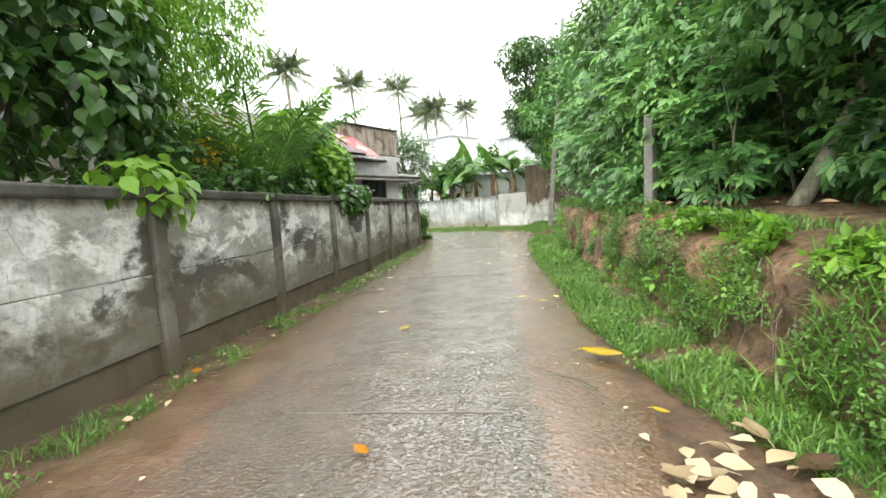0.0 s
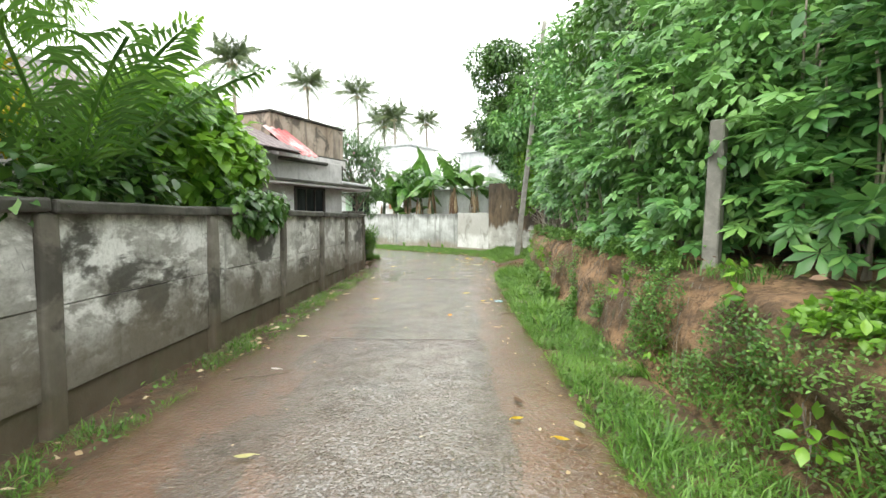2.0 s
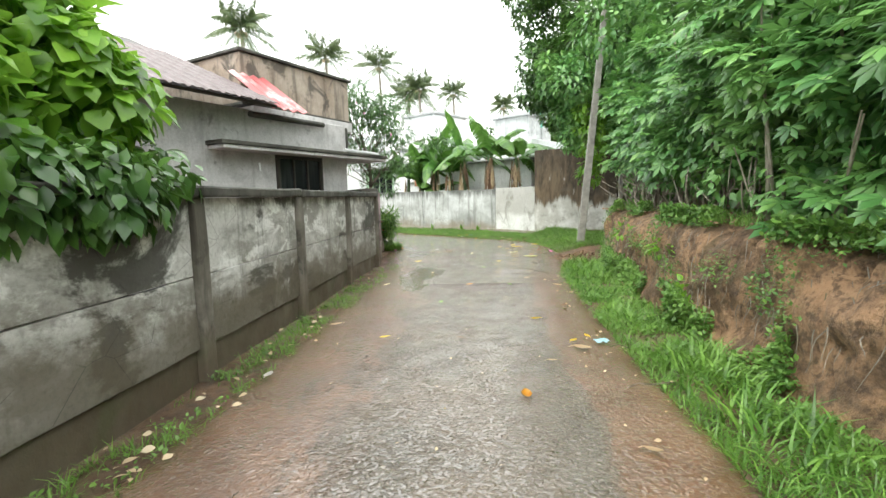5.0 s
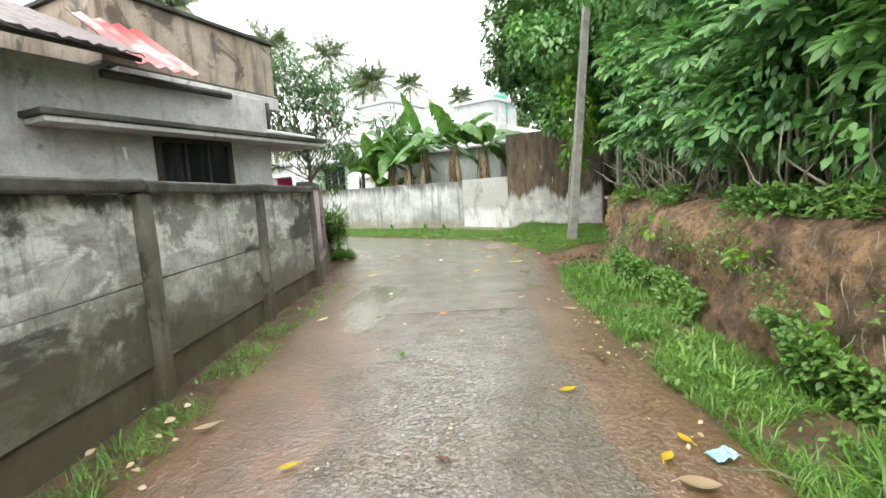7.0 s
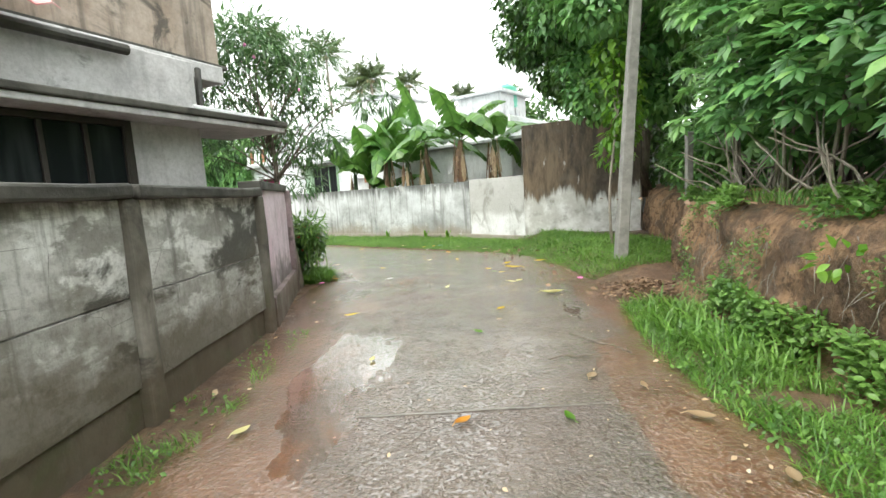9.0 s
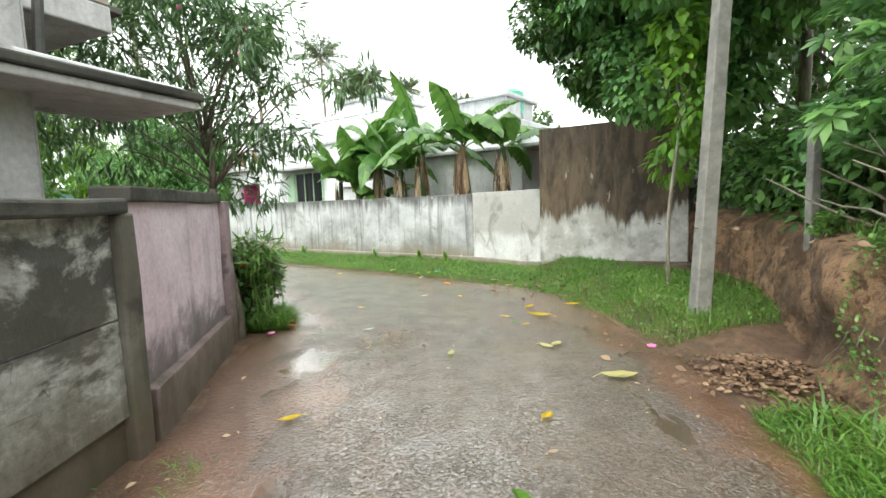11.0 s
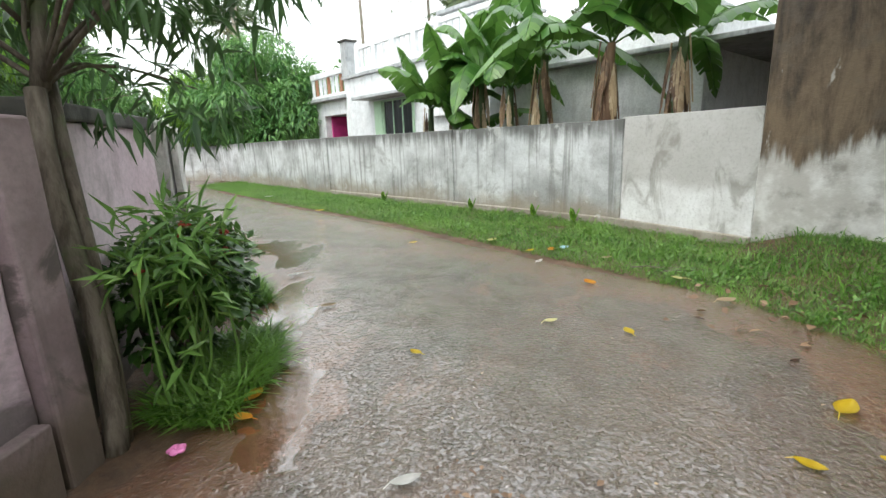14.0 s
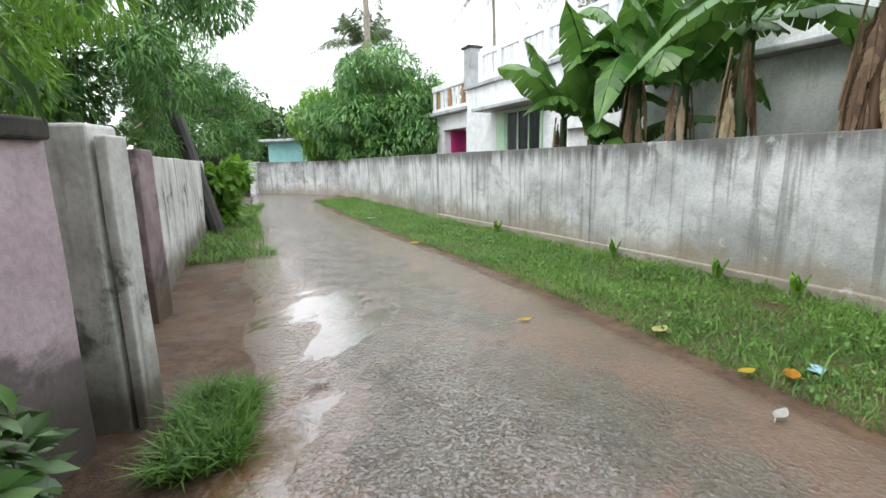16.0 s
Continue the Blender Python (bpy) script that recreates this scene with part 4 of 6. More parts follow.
for k in range(7):
    a = 4.75 + k * 1.18
    house_part("parapet_post", house2, (a - 0.12, -0.12, 4.122), (a + 0.12, 0.04, 5.12), M_HOUSE2, 0.015)
    if k < 6:
        house_part("parapet_rail", house2, (a + 0.122, -0.1, 4.94), (a + 1.058, 0.03, 5.10), M_HOUSE2, 0.015)
        house_part("parapet_kerb", house2, (a + 0.122, -0.1, 4.122), (a + 1.058, 0.03, 4.30), M_HOUSE2, 0.015)
        for j in range(3):
            b = a + 0.3 + j * 0.28
            house_part("baluster", house2, (b - 0.08, -0.07, 4.302), (b + 0.08, 0.0, 4.938), M_HOUSE2, 0.015)
house_part("corner_pier", house2, (12.45, -0.35, 4.122), (12.9, 0.1, 5.38), M_GREYTOWER, 0.02)
house_part("corner_pier_cap", house2, (12.38, -0.42, 5.382), (12.97, 0.17, 5.46), M_COPING, 0.015)
window(house2, 8.4, 10.2, 1.55, 3.0, 0.04, 3, M_GREEN_PAINT)
house_part("window_canopy", house2, (8.1, 0.0, 3.06), (11.2, 0.75, 3.16), M_GREYTOWER, 0.015, 1)
house_part("shutter", house2, (10.25, 0.02, 1.55), (10.75, 0.08, 3.0), M_GREEN_PAINT, 0.01, 0, "pale green wooden shutter")
ac = house_part("ventilator_box", house2, (6.6, 0.0, 2.25), (7.4, 0.18, 2.75), M_HOUSE2, 0.02)
house_part("wooden_board", house2, (6.35, 0.01, 2.05), (6.62, 0.12, 2.8), M_BRICK, 0.01)
# Porch with the magenta inside
house_part("porch_wall", house2, (12.87, -3, -0.1), (13.3, -0.2, 3.35), M_HOUSE2, 0.02, 2)
house_part("porch_wall", house2, (15.2, -3, -0.1), (15.9, -0.2, 3.35), M_HOUSE2, 0.02, 2)
house_part("porch_lintel", house2, (13.3, -0.5, 2.75), (15.2, -0.2, 3.35), M_HOUSE2, 0.02, 2)
house_part("porch_inner_wall", house2, (13.3, -2.6, -0.1), (15.2, -2.5, 2.75), M_MAGENTA, 0.01)
house_part("porch_side", house2, (15.1, -2.5, -0.1), (15.19, -0.5, 2.75), M_MAGENTA, 0.01)
house_part("porch_slab", house2, (12.87, -3.2, 3.352), (16.2, 0.1, 3.48), M_GREYTOWER, 0.02)
house_part("porch_rail", house2, (12.9, -0.25, 4.32), (16.0, -0.05, 4.55), M_HOUSE2, 0.02)
house_part("porch_rail", house2, (12.9, -0.25, 3.482), (16.0, -0.05, 3.62), M_HOUSE2, 0.02)
for k in range(9):
    house_part("baluster", house2, (13.0 + k * 0.36, -0.2, 3.622), (13.12 + k * 0.36, -0.1, 4.318), M_BRICK if k % 3 == 1 else M_HOUSE2, 0.01)
house_part("stair_tower", house2, (9.0, -7.5, 4.1), (11.6, -4.2, 6.7), M_HOUSE2, 0.03, 2)
house_part("stair_tower_slab", house2, (8.8, -7.7, 6.702), (11.8, -4.0, 6.85), M_GREYTOWER, 0.02)
house_part("roof_room", house2, (2.2, -6.9, 3.8), (4.5, -4.4, 5.75), M_GREYTOWER, 0.03, 2)
house_part("roof_room_slab", house2, (2.0, -7.1, 5.752), (4.7, -4.2, 5.88), M_GREYTOWER, 0.02)

tank = thing("water_tank", "green plastic water tank on the roof of the white house", "water tank", (3.3, 36.3, 0))
bm = bmesh.new()
bar(bm, (0, 0, 5.2), (0, 0, 6.15), 0.5, 0.5, 24, 6)
for v in bm.verts:
    k = 1 + 0.03 * (1 if int(v.co.z * 6) % 2 else 0)
    v.co.x, v.co.y = v.co.x * k, v.co.y * k
part("tank_body", bm, M_TANK, tank, smooth=False)
bm = bmesh.new()
bar(bm, (0, 0, 6.15), (0, 0, 6.32), 0.47, 0.22, 24, 2)
part("lid", bm, M_TANK, tank)
bm = bmesh.new()
for dx in (-0.4, 0.4):
    for dy in (-0.4, 0.4):
        bar(bm, (dx, dy, 3.2), (dx, dy, 5.2), 0.06, None, 6)
part("stand", bm, M_GREYTOWER, tank)

# Turquoise house at the end of the lane
far_house = thing("house", "low turquoise house behind the end wall", "house")
far_house.matrix_world = pose(-19.5, 43.5, 0, 0, 0, 190)
house_part("wall", far_house, (-4, -5, -0.1), (5, 0, 2.9), M_TURQ, 0.02, 3)
house_part("roof", far_house, (-4.4, -5.4, 2.902), (5.4, 0.7, 3.05), M_GREYTOWER, 0.02, 2)
window(far_house, -1, 0.6, 1.0, 2.3, 0.03, 2)

# Dark shed by the lane's end
shed = thing("shed", "dark open shed with a flat roof at the lane's end", "shed")
shed.matrix_world = pose(-24.5, 39.3, 0, 0, 0, 15)
house_part("back_wall", shed, (-2, -0.2, -0.1), (2, 0, 2.1), M_FRAME, 0.01)
house_part("roof", shed, (-2.2, -2.4, 2.1), (2.2, 0.2, 2.2), M_TURQ, 0.02)
for x in (-1.9, 1.9):
    house_part("post", shed, (x - 0.06, -2.2, -0.1), (x + 0.06, -2.08, 2.1), M_FRAME, 0.01)


# ---- poles ----
def pole(name, label, base, topp, r0, r1, material, square=True):
    t = thing(name, label, "utility pole")
    bm = bmesh.new()
    bar(bm, base, topp, r0, r1, 4 if square else 10, 10)
    if square:
        bmesh.ops.bevel(bm, geom=list(bm.edges), offset=0.012, segments=1, affect="EDGES")
    part("shaft", bm, material, t)
    return t


pole("utility_pole", "grey concrete electricity pole leaning over the verge", (2.75, 20.55, -0.05), (3.72, 21.5, 8.2), 0.122, 0.095, M_POLE)
pole("utility_pole", "black-stained leaning pole beside the lane wall", (-10.4, 28.55, -0.1), (-12.4, 28.0, 7.0), 0.17, 0.12, M_BLACKPOLE, False)


def post(at, h, label, mat=M_POLE, r=0.06):
    t = thing("fence_post", label, "fence post", at, group="stone posts on the bank")
    bm = bmesh.new()
    box(bm, (-r, -r, -0.25), (r, r, h), 0.012, 0.01, 3)
    part("shaft", bm, mat, t)
    return t


post((3.62, 20.15, 1.1), 0.95, "short pale concrete post at the edge of the bank", r=0.045)
pole("utility_pole", "grey concrete pole standing among the leaves on the bank", (3.17, 9.6, 0.55), (3.20, 9.6, 2.4), 0.102, 0.09, M_POLE)
post((4.5, 17.2, 1.1), 1.0, "grey stone post under the hedge", r=0.08)
post((5.0, 5.6, 0.8), 2.6, "dark upright post under the trees", M_BLACKPOLE, r=0.06)


# ---- trees, shrubs and climbers behind the panel wall ----
def bush(name, label, lumps, n, shape, size, mat, at, stems=6, droop=0.4, barkmat=None, category="shrub", stem_r=0.022):
    t = thing(name, label, category)
    for i in range(stems):
        bm = bmesh.new()
        l = lumps[int(rng.integers(len(lumps)))]
        a = Vector((at[0] + rng.uniform(-0.2, 0.2), at[1] + rng.uniform(-0.3, 0.3), at[2] - 0.1))
        bar(bm, a, (l[0], l[1], l[2]), stem_r, stem_r * 0.35, 6, 5, lambda k, s=rng.uniform(-0.1, 0.1): (s * math.sin(k * 3), s * math.sin(k * 4), 0))
        part("stem", bm, barkmat or M_BARK, t, smooth=True)
    leafy("foliage", lumps, n, shape, size, mat, t, droop)
    return t


vines = lumps_in((-3.2, 5.5, 3.3), (0.85, 1.9, 1.9), 52, 0.52)
tree("tree", "trunk smothered in a climber with glossy heart-shaped leaves", (-3.2, 5.9, 0), 5.2, 0.13, vines, 6800, LEAF_HEART, 0.15, M_LEAF, M_BARK, droop=0.9)
feather = lumps_in((-3.5, 8.3, 4.1), (1.1, 1.9, 1.8), 56, 0.5)
tree("tree", "slender tree with small feathery bright leaves", (-4.4, 8.9, 0), 5.2, 0.10, feather, 19000, LEAF_SLIM, 0.16, M_BROAD, M_BARK, droop=0.7)
bush("shrub", "dense dark green shrub along the inside of the wall", lumps_in((-2.75, 8.2, 1.75), (0.5, 2.6, 0.55), 30, 0.34), 5200, LEAF_BROAD, 0.13, M_LEAF, (-2.8, 8.2, 0), 9)
bush("shrub", "yellow-leaved garden shrub behind the wall", lumps_in((-2.9, 8.5, 2.35), (0.25, 0.4, 0.25), 7, 0.2), 170, LEAF_BROAD, 0.13, M_YELLOW, (-2.9, 8.5, 0), 4)
bush("shrub", "shrub with large bright green leaves spilling over the wall", lumps_in((-2.85, 11.15, 2.45), (0.65, 1.35, 0.85), 46, 0.36), 5600, LEAF_HEART, 0.17, M_BROAD, (-2.8, 11.6, 0), 12, 0.7, None, "shrub", 0.03)
bush("shrub", "dark shrub hanging over the wall's coping", lumps_in((-2.15, 11.4, 1.62), (0.38, 0.95, 0.28), 20, 0.24), 1900, LEAF_BROAD, 0.13, M_LEAF, (-2.4, 11.8, 0), 6, 1.0)
bush("climber", "spray of pale heart-shaped climber leaves over the coping", lumps_in((-2.0, 6.1, 1.62), (0.16, 0.45, 0.22), 9, 0.16), 130, LEAF_HEART, 0.15, M_BROAD, (-2.3, 6.1, 0.9), 3, 1.0, None, "climber")


def frond(bm, base, aim, length, drop, leaf_len, width, n=26, v_angle=0.35):
    """One palm frond: a bent rachis with slim folded leaflets on both sides."""
    base, aim = Vector(base), Vector(aim).normalized()
    flat = Vector((aim.x, aim.y, 0)).normalized() if math.hypot(aim.x, aim.y) > 1e-3 else Vector((1, 0, 0))
    side = Vector((-flat.y, flat.x, 0))
    pts = []
    for i in range(n + 1):
        t = i / n
        pts.append(base + aim * length * t + Vector((0, 0, -drop * t * t)))
    for a, b in zip(pts[::4], pts[4::4]):
        r = 0.018 * length / 3
        q = [bm.verts.new(p + s * r) for p in (a, b) for s in (side, -side)]
        u = [bm.verts.new(p - Vector((0, 0, r * 1.5))) for p in (a, b)]
        bm.faces.new((q[0], q[1], q[3], q[2]))
        bm.faces.new((q[0], q[2], u[1], u[0]))
        bm.faces.new((q[1], u[0], u[1], q[3]))
    for i in range(3, n + 1):
        t = i / n
        d = (pts[i] - pts[i - 1]).normalized()
        ll = leaf_len * math.sin(math.pi * (0.15 + 0.8 * t)) * random.uniform(0.8, 1.15)
        for s in (1, -1):
            way = (side * s * 0.85 + d * 0.6 + Vector((0, 0, v_angle - 0.5 * random.random() * t))).normalized()
            w = d * width
            m = pts[i] + way * ll * 0.5
            e = pts[i] + way * ll + Vector((0, 0, -ll * random.uniform(0.15, 0.55)))
            v = [bm.verts.new(p) for p in (pts[i], m + w, e, m - w, m - Vector((0, 0, width * 0.5)))]
            bm.faces.new((v[0], v[1], v[4]))
            bm.faces.new((v[1], v[2], v[4]))
            bm.faces.new((v[0], v[4], v[3]))
            bm.faces.new((v[3], v[4], v[2]))


def areca(at, label, n=11, length=1.9):
    t = thing("areca_palm", label, "palm")
    for k in range(4):
        bm = bmesh.new()
        bar(bm, (at[0] + 0.1 * math.cos(k * 1.6), at[1] + 0.1 * math.sin(k * 1.6), at[2] - 0.1), (at[0] + 0.2 * math.cos(k * 1.6), at[1] + 0.2 * math.sin(k * 1.6), at[2] + 1.7), 0.035, 0.025, 8, 4)
        part("stem", bm, M_PALM, t, smooth=True)
    for k in range(n):
        a = k * 2.4
        bm = bmesh.new()
        frond(bm, (at[0], at[1], at[2] + 1.55), (math.cos(a) * 0.5, math.sin(a) * 0.55, 1.0 - 0.35 * (k % 3) / 2), length * random.uniform(0.85, 1.1), 0.75, 0.55, 0.026, 26)
        part("frond", bm, M_BANANA if k % 3 else M_BROAD, t)
    return t


areca((-2.5, 8.95, 0), "clump of areca palm with arching feathered fronds", 17, 2.4)


# ---- flowering tree and planting by the gate ----
def oleander():
    t = thing("oleander_tree", "leaning multi-stemmed tree with thin lance-shaped leaves", "tree")
    lumps = lumps_in((-3.2, 21.6, 3.25), (1.45, 1.2, 1.25), 44, 0.36) + lumps_in((-2.3, 21.3, 3.9), (0.5, 0.6, 0.8), 9, 0.28) + lumps_in((-1.85, 20.7, 3.25), (0.3, 0.4, 0.2), 4, 0.2) + lumps_in((-2.5, 21.7, 1.9), (0.4, 0.4, 0.5), 6, 0.25)
    bm = bmesh.new()
    fork = Vector((-2.72, 21.25, 1.75))
    bar(bm, (-2.40, 20.98, -0.1), fork, 0.056, 0.045, 10, 7, lambda k: (0.03 * math.sin(k * 6), 0.02 * math.sin(k * 5), 0))
    bar(bm, (-2.42, 21.06, -0.1), (-2.75, 21.35, 1.9), 0.032, 0.03, 8, 6, lambda k: (0.03 * math.sin(k * 5), 0, 0))
    crest = Vector((-3.05, 21.55, 3.7))
    bar(bm, fork, crest, 0.042, 0.012, 8, 6, lambda k: (0.06 * math.sin(k * 5), 0.04 * math.sin(k * 4), 0))
    for l in lumps[::2]:
        s = rng.uniform(-0.15, 0.15)
        root = fork.lerp(crest, min(0.85, max(0.0, (l[2] - 2.2) / 2.6) * rng.uniform(0.3, 1.0)))
        bar(bm, root, (l[0], l[1], l[2]), 0.015, 0.005, 6, 5, lambda k, s=s: (s * math.sin(k * 3), s * math.sin(k * 3.1), 0.12 * math.sin(k * math.pi)))
    part("trunk", bm, M_BARK, t, smooth=True)
    leafy("crown", lumps, 5400, LEAF_SLIM, 0.19, M_OLEANDER, t, 0.35)
    low = lumps_in((-1.98, 21.8, 2.4), (0.35, 0.4, 0.12), 7, 0.16)
    bm = bmesh.new()
    bar(bm, (-2.72, 21.25, 1.75), (-1.8, 21.95, 2.45), 0.018, 0.006, 6, 6, lambda k: (0, 0, 0.25 * math.sin(k * math.pi)))
    part("low_branch", bm, M_BARK, t, smooth=True)
    leafy("branch_leaves", low, 110, LEAF_SLIM, 0.21, M_OLEANDER, t, 0.5)
    for tip in ((-1.15, 21.2, 2.95), (-0.8, 21.3, 2.98)):
        bm = bmesh.new()
        bar(bm, fork, tip, 0.014, 0.006, 6, 8, lambda k: (0, 0, 0.45 * math.sin(k * math.pi)))
        part("long_branch", bm, M_BARK, t, smooth=True)
        leafy("branch_leaves", [(*tip, 0.13, 0.13, 0.2)], 70, LEAF_SLIM, 0.2, M_OLEANDER, t, 0.9)
    bm = bmesh.new()
    for l in lumps[::7]:
        bmesh.ops.create_icosphere(bm, subdivisions=1, radius=0.03, matrix=Matrix.Translation((l[0], l[1], l[2] - l[5] * 0.9)))
    part("blossom", bm, M_ROSE, t)
    return t


oleander()
bush("oleander_shoots", "upright young shoots with lance-shaped leaves by the pink wall", lumps_in((-2.3, 21.4, 0.75), (0.16, 0.22, 0.55), 10, 0.14), 300, LEAF_SLIM, 0.17, M_WEED, (-2.25, 21.5, 0), 10, 0.1, M_WEED, "shrub", 0.012)
ixora = lumps_in((-2.62, 21.75, 0.55), (0.34, 0.42, 0.42), 18, 0.22)
flowerbush = bush("flowering_bush", "dark glossy bush with small red flower heads at the gate", ixora, 3000, LEAF_BROAD, 0.085, M_LEAF, (-2.6, 21.75, 0), 10, 0.2)
for k, l in enumerate(ixora[:14]):
    bm = bmesh.new()
    bmesh.ops.create_icosphere(bm, subdivisions=3, radius=0.03, matrix=Matrix.Translation((l[0] + 0.7 * l[3], l[1] - 0.3 * l[4], l[2] + l[5] * 0.9)) @ Matrix.Diagonal((1, 1, 0.6, 1)))
    for v in bm.verts:
        v.co += noise.noise_vector(v.co * 90) * 0.014
    part("flower_head", bm, M_RED, flowerbush)


# ---- hedge and trees on the bank ----
def cassava_row():
    made = []
    k = 0
    for y in np.arange(3.4, 20.6, 0.62):
        for row in range(2):
            if y < 8.4 and row == 0:
                continue
            x = bank_x(y) + (1.5 if y < 8.4 else 1.3 if y < 10 else 0.8) + row * 0.95 + rng.uniform(-0.15, 0.15)
            yy = y + row * 0.3 + rng.uniform(-0.2, 0.2)
            if yy > 19.6 and row == 0:
                x += 0.5
            z = bank_top(yy)
            h = rng.uniform(2.0, 2.9) + row * 0.9
            if yy < 6.5:
                h *= 0.8
            t = thing("cassava_plant", "tall cassava plant with drooping palmate leaves on the bank", "shrub", group="hedge on the bank")
            tips = []
            for s in range(3):
                bm = bmesh.new()
                tip = (x + rng.uniform(-0.45, 0.3), yy + rng.uniform(-0.4, 0.4), z + h * rng.uniform(0.75, 1.05))
                tips.append(tip)
                bar(bm, (x + rng.uniform(-0.1, 0.1), yy + rng.uniform(-0.1, 0.1), z - 0.15), tip, 0.020, 0.009, 6, 5, lambda q, s=rng.uniform(-0.12, 0.12): (s * math.sin(q * 4), s * math.sin(q * 5), 0))
                part("stem", bm, M_PALE_BARK, t, smooth=True)
            n = 215
            low = (0.05 if yy < 13 else 0.3) if row == 0 else 0.1
            lumps = [(x - 0.12 + rng.uniform(-0.35, 0.3), yy + rng.uniform(-0.4, 0.4), z + h * rng.uniform(low, 1.05), 0.36, 0.36, 0.30) for _ in range(11)]
            spots, out = crown_points(lumps, n=n)
            aims = out * 0.6 + unit(n) * 0.5 + np.array([-0.55, -0.35, -0.35])
            ups = np.array([-0.45, -0.25, 0.9]) + unit(n) * 0.35
            scatter("foliage", LEAF_PALM, spots, aims, ups, rng.uniform(0.14, 0.27, n), M_CASSAVA, t)
            made.append(t)
            k += 1
    return made


cassava_row()
for y in np.arange(10.0, 15.4, 0.85):
    x, z = bank_x(y) + 0.95, bank_top(y)
    bush("climber", "curtain of dark climber leaves hanging over the bank's edge", lumps_in((x, y, z + 1.25), (0.3, 0.6, 1.15), 18, 0.34), 1900, LEAF_BROAD, 0.115, M_CASSAVA, (x + 0.2, y, z), 4, 0.8, None, "climber", 0.014)
for y in np.arange(2.5, 23.5, 1.5):
    x = bank_x(y) + 2.7 + rng.uniform(-0.2, 0.3)
    z = bank_top(y)
    bush("shrub", "dense dark undergrowth behind the hedge", lumps_in((x, y, z + 1.0), (0.6, 1.0, 1.1), 14, 0.5), 1500, LEAF_BROAD, 0.17, M_LEAF, (x, y, z), 4)


def shade_tree(at, height, centre, radii, count, n, label, shape=LEAF_BROAD, size=0.16, mat=M_LEAF, r=0.2, lump=0.75, lean=(0, 0)):
    return tree("tree", label, at, height, r, lumps_in(centre, radii, count, lump), n, shape, size, mat, M_BARK, lean, 0.6)


shade_tree((5.6, 26.3, 1.1), 8.5, (3.5, 24.5, 6.4), (2.2, 1.4, 2.9), 58, 24000, "tall dark-leaved tree behind the retaining wall", LEAF_BROAD, 0.15, M_LEAF, 0.2, 0.62)
shade_tree((5.9, 20.2, 1.1), 7.0, (4.7, 19.8, 5.6), (1.7, 2.9, 2.3), 36, 12000, "tall tree above the hedge on the bank", LEAF_BROAD, 0.15, M_CASSAVA, 0.18, 0.7)
shade_tree((6.6, 15.0, 1.1), 7.0, (5.6, 15.0, 5.2), (2.0, 3.2, 2.2), 36, 11000, "broad tree rising behind the hedge", LEAF_BROAD, 0.16, M_LEAF, 0.2, 0.75)
shade_tree((6.4, 9.8, 1.0), 6.5, (5.3, 9.8, 4.7), (1.8, 3.2, 2.0), 36, 11000, "leafy tree overhanging the bank", LEAF_BROAD, 0.16, M_CASSAVA, 0.2, 0.75)
shade_tree((6.8, 4.6, 0.9), 6.0, (5.4, 5.0, 4.4), (2.0, 2.9, 1.6), 30, 9000, "old shady tree over the bank", LEAF_BROAD, 0.17, M_CASSAVA, 0.22, 0.75)
for at, c, rad in (((10.5, 8, 1), (10, 8, 3.4), (2.5, 5, 2.8)), ((10.5, 17, 1.2), (10, 17, 4.2), (2.5, 5, 3.6)), ((9, 27, 1.2), (8.0, 27.5, 4.3), (2.4, 4, 3.4)), ((9.5, 1, 1), (8.8, 0.5, 3), (2.5, 4, 2.6))):
    shade_tree(at, 5.5, c, rad, 40, 7000, "dense tree in the plot behind the hedge", LEAF_BROAD, 0.26, M_LEAF, 0.2, 1.1)
for y in np.arange(20.6, 25.2, 0.75):
    x = bank_x(y) + 1.1
    bush("shrub", "leafy undergrowth at the end of the bank", lumps_in((x, y, 1.75), (0.55, 0.6, 0.75), 12, 0.4), 1200, LEAF_BROAD, 0.15, M_LEAF if int(y * 4) % 2 else M_CASSAVA, (x, y, 1.1), 4)
slant = thing("tree", "slanting bare trunk with a pale patch of lichen on the bank", "tree")
bm = bmesh.new()
bar(bm, (4.25, 8.3, 0.75), (5.5, 8.1, 3.1), 0.105, 0.08, 12, 8, lambda k: (0.05 * math.sin(k * 6), 0, 0.04 * math.sin(k * 5)))
bar(bm, (5.2, 8.15, 2.55), (5.0, 8.2, 4.2), 0.05, 0.03, 8, 5)
part("trunk", bm, M_PALE_BARK, slant, smooth=True)
leafy("crown", lumps_in((5.1, 8.2, 3.9), (0.9, 1.0, 0.7), 12, 0.4), 1500, LEAF_BROAD, 0.17, M_CASSAVA, slant, 0.5)
# Bough that reaches over the lane near the start
bough = thing("hanging_branch", "leafy bough with large hanging leaves over the lane's edge", "branch")
bm = bmesh.new()
bar(bm, (5.6, 6.4, 3.9), (2.5, 6.0, 3.35), 0.045, 0.012, 8, 8, lambda k: (0, 0.06 * math.sin(k * 5), 0.2 * math.sin(k * math.pi)))
part("bough", bm, M_BARK, bough, smooth=True)
leafy("leaves", lumps_in((3.0, 6.1, 3.2), (0.8, 0.7, 0.35), 12, 0.25), 300, LEAF_HEART, 0.19, M_CASSAVA, bough, 1.2)

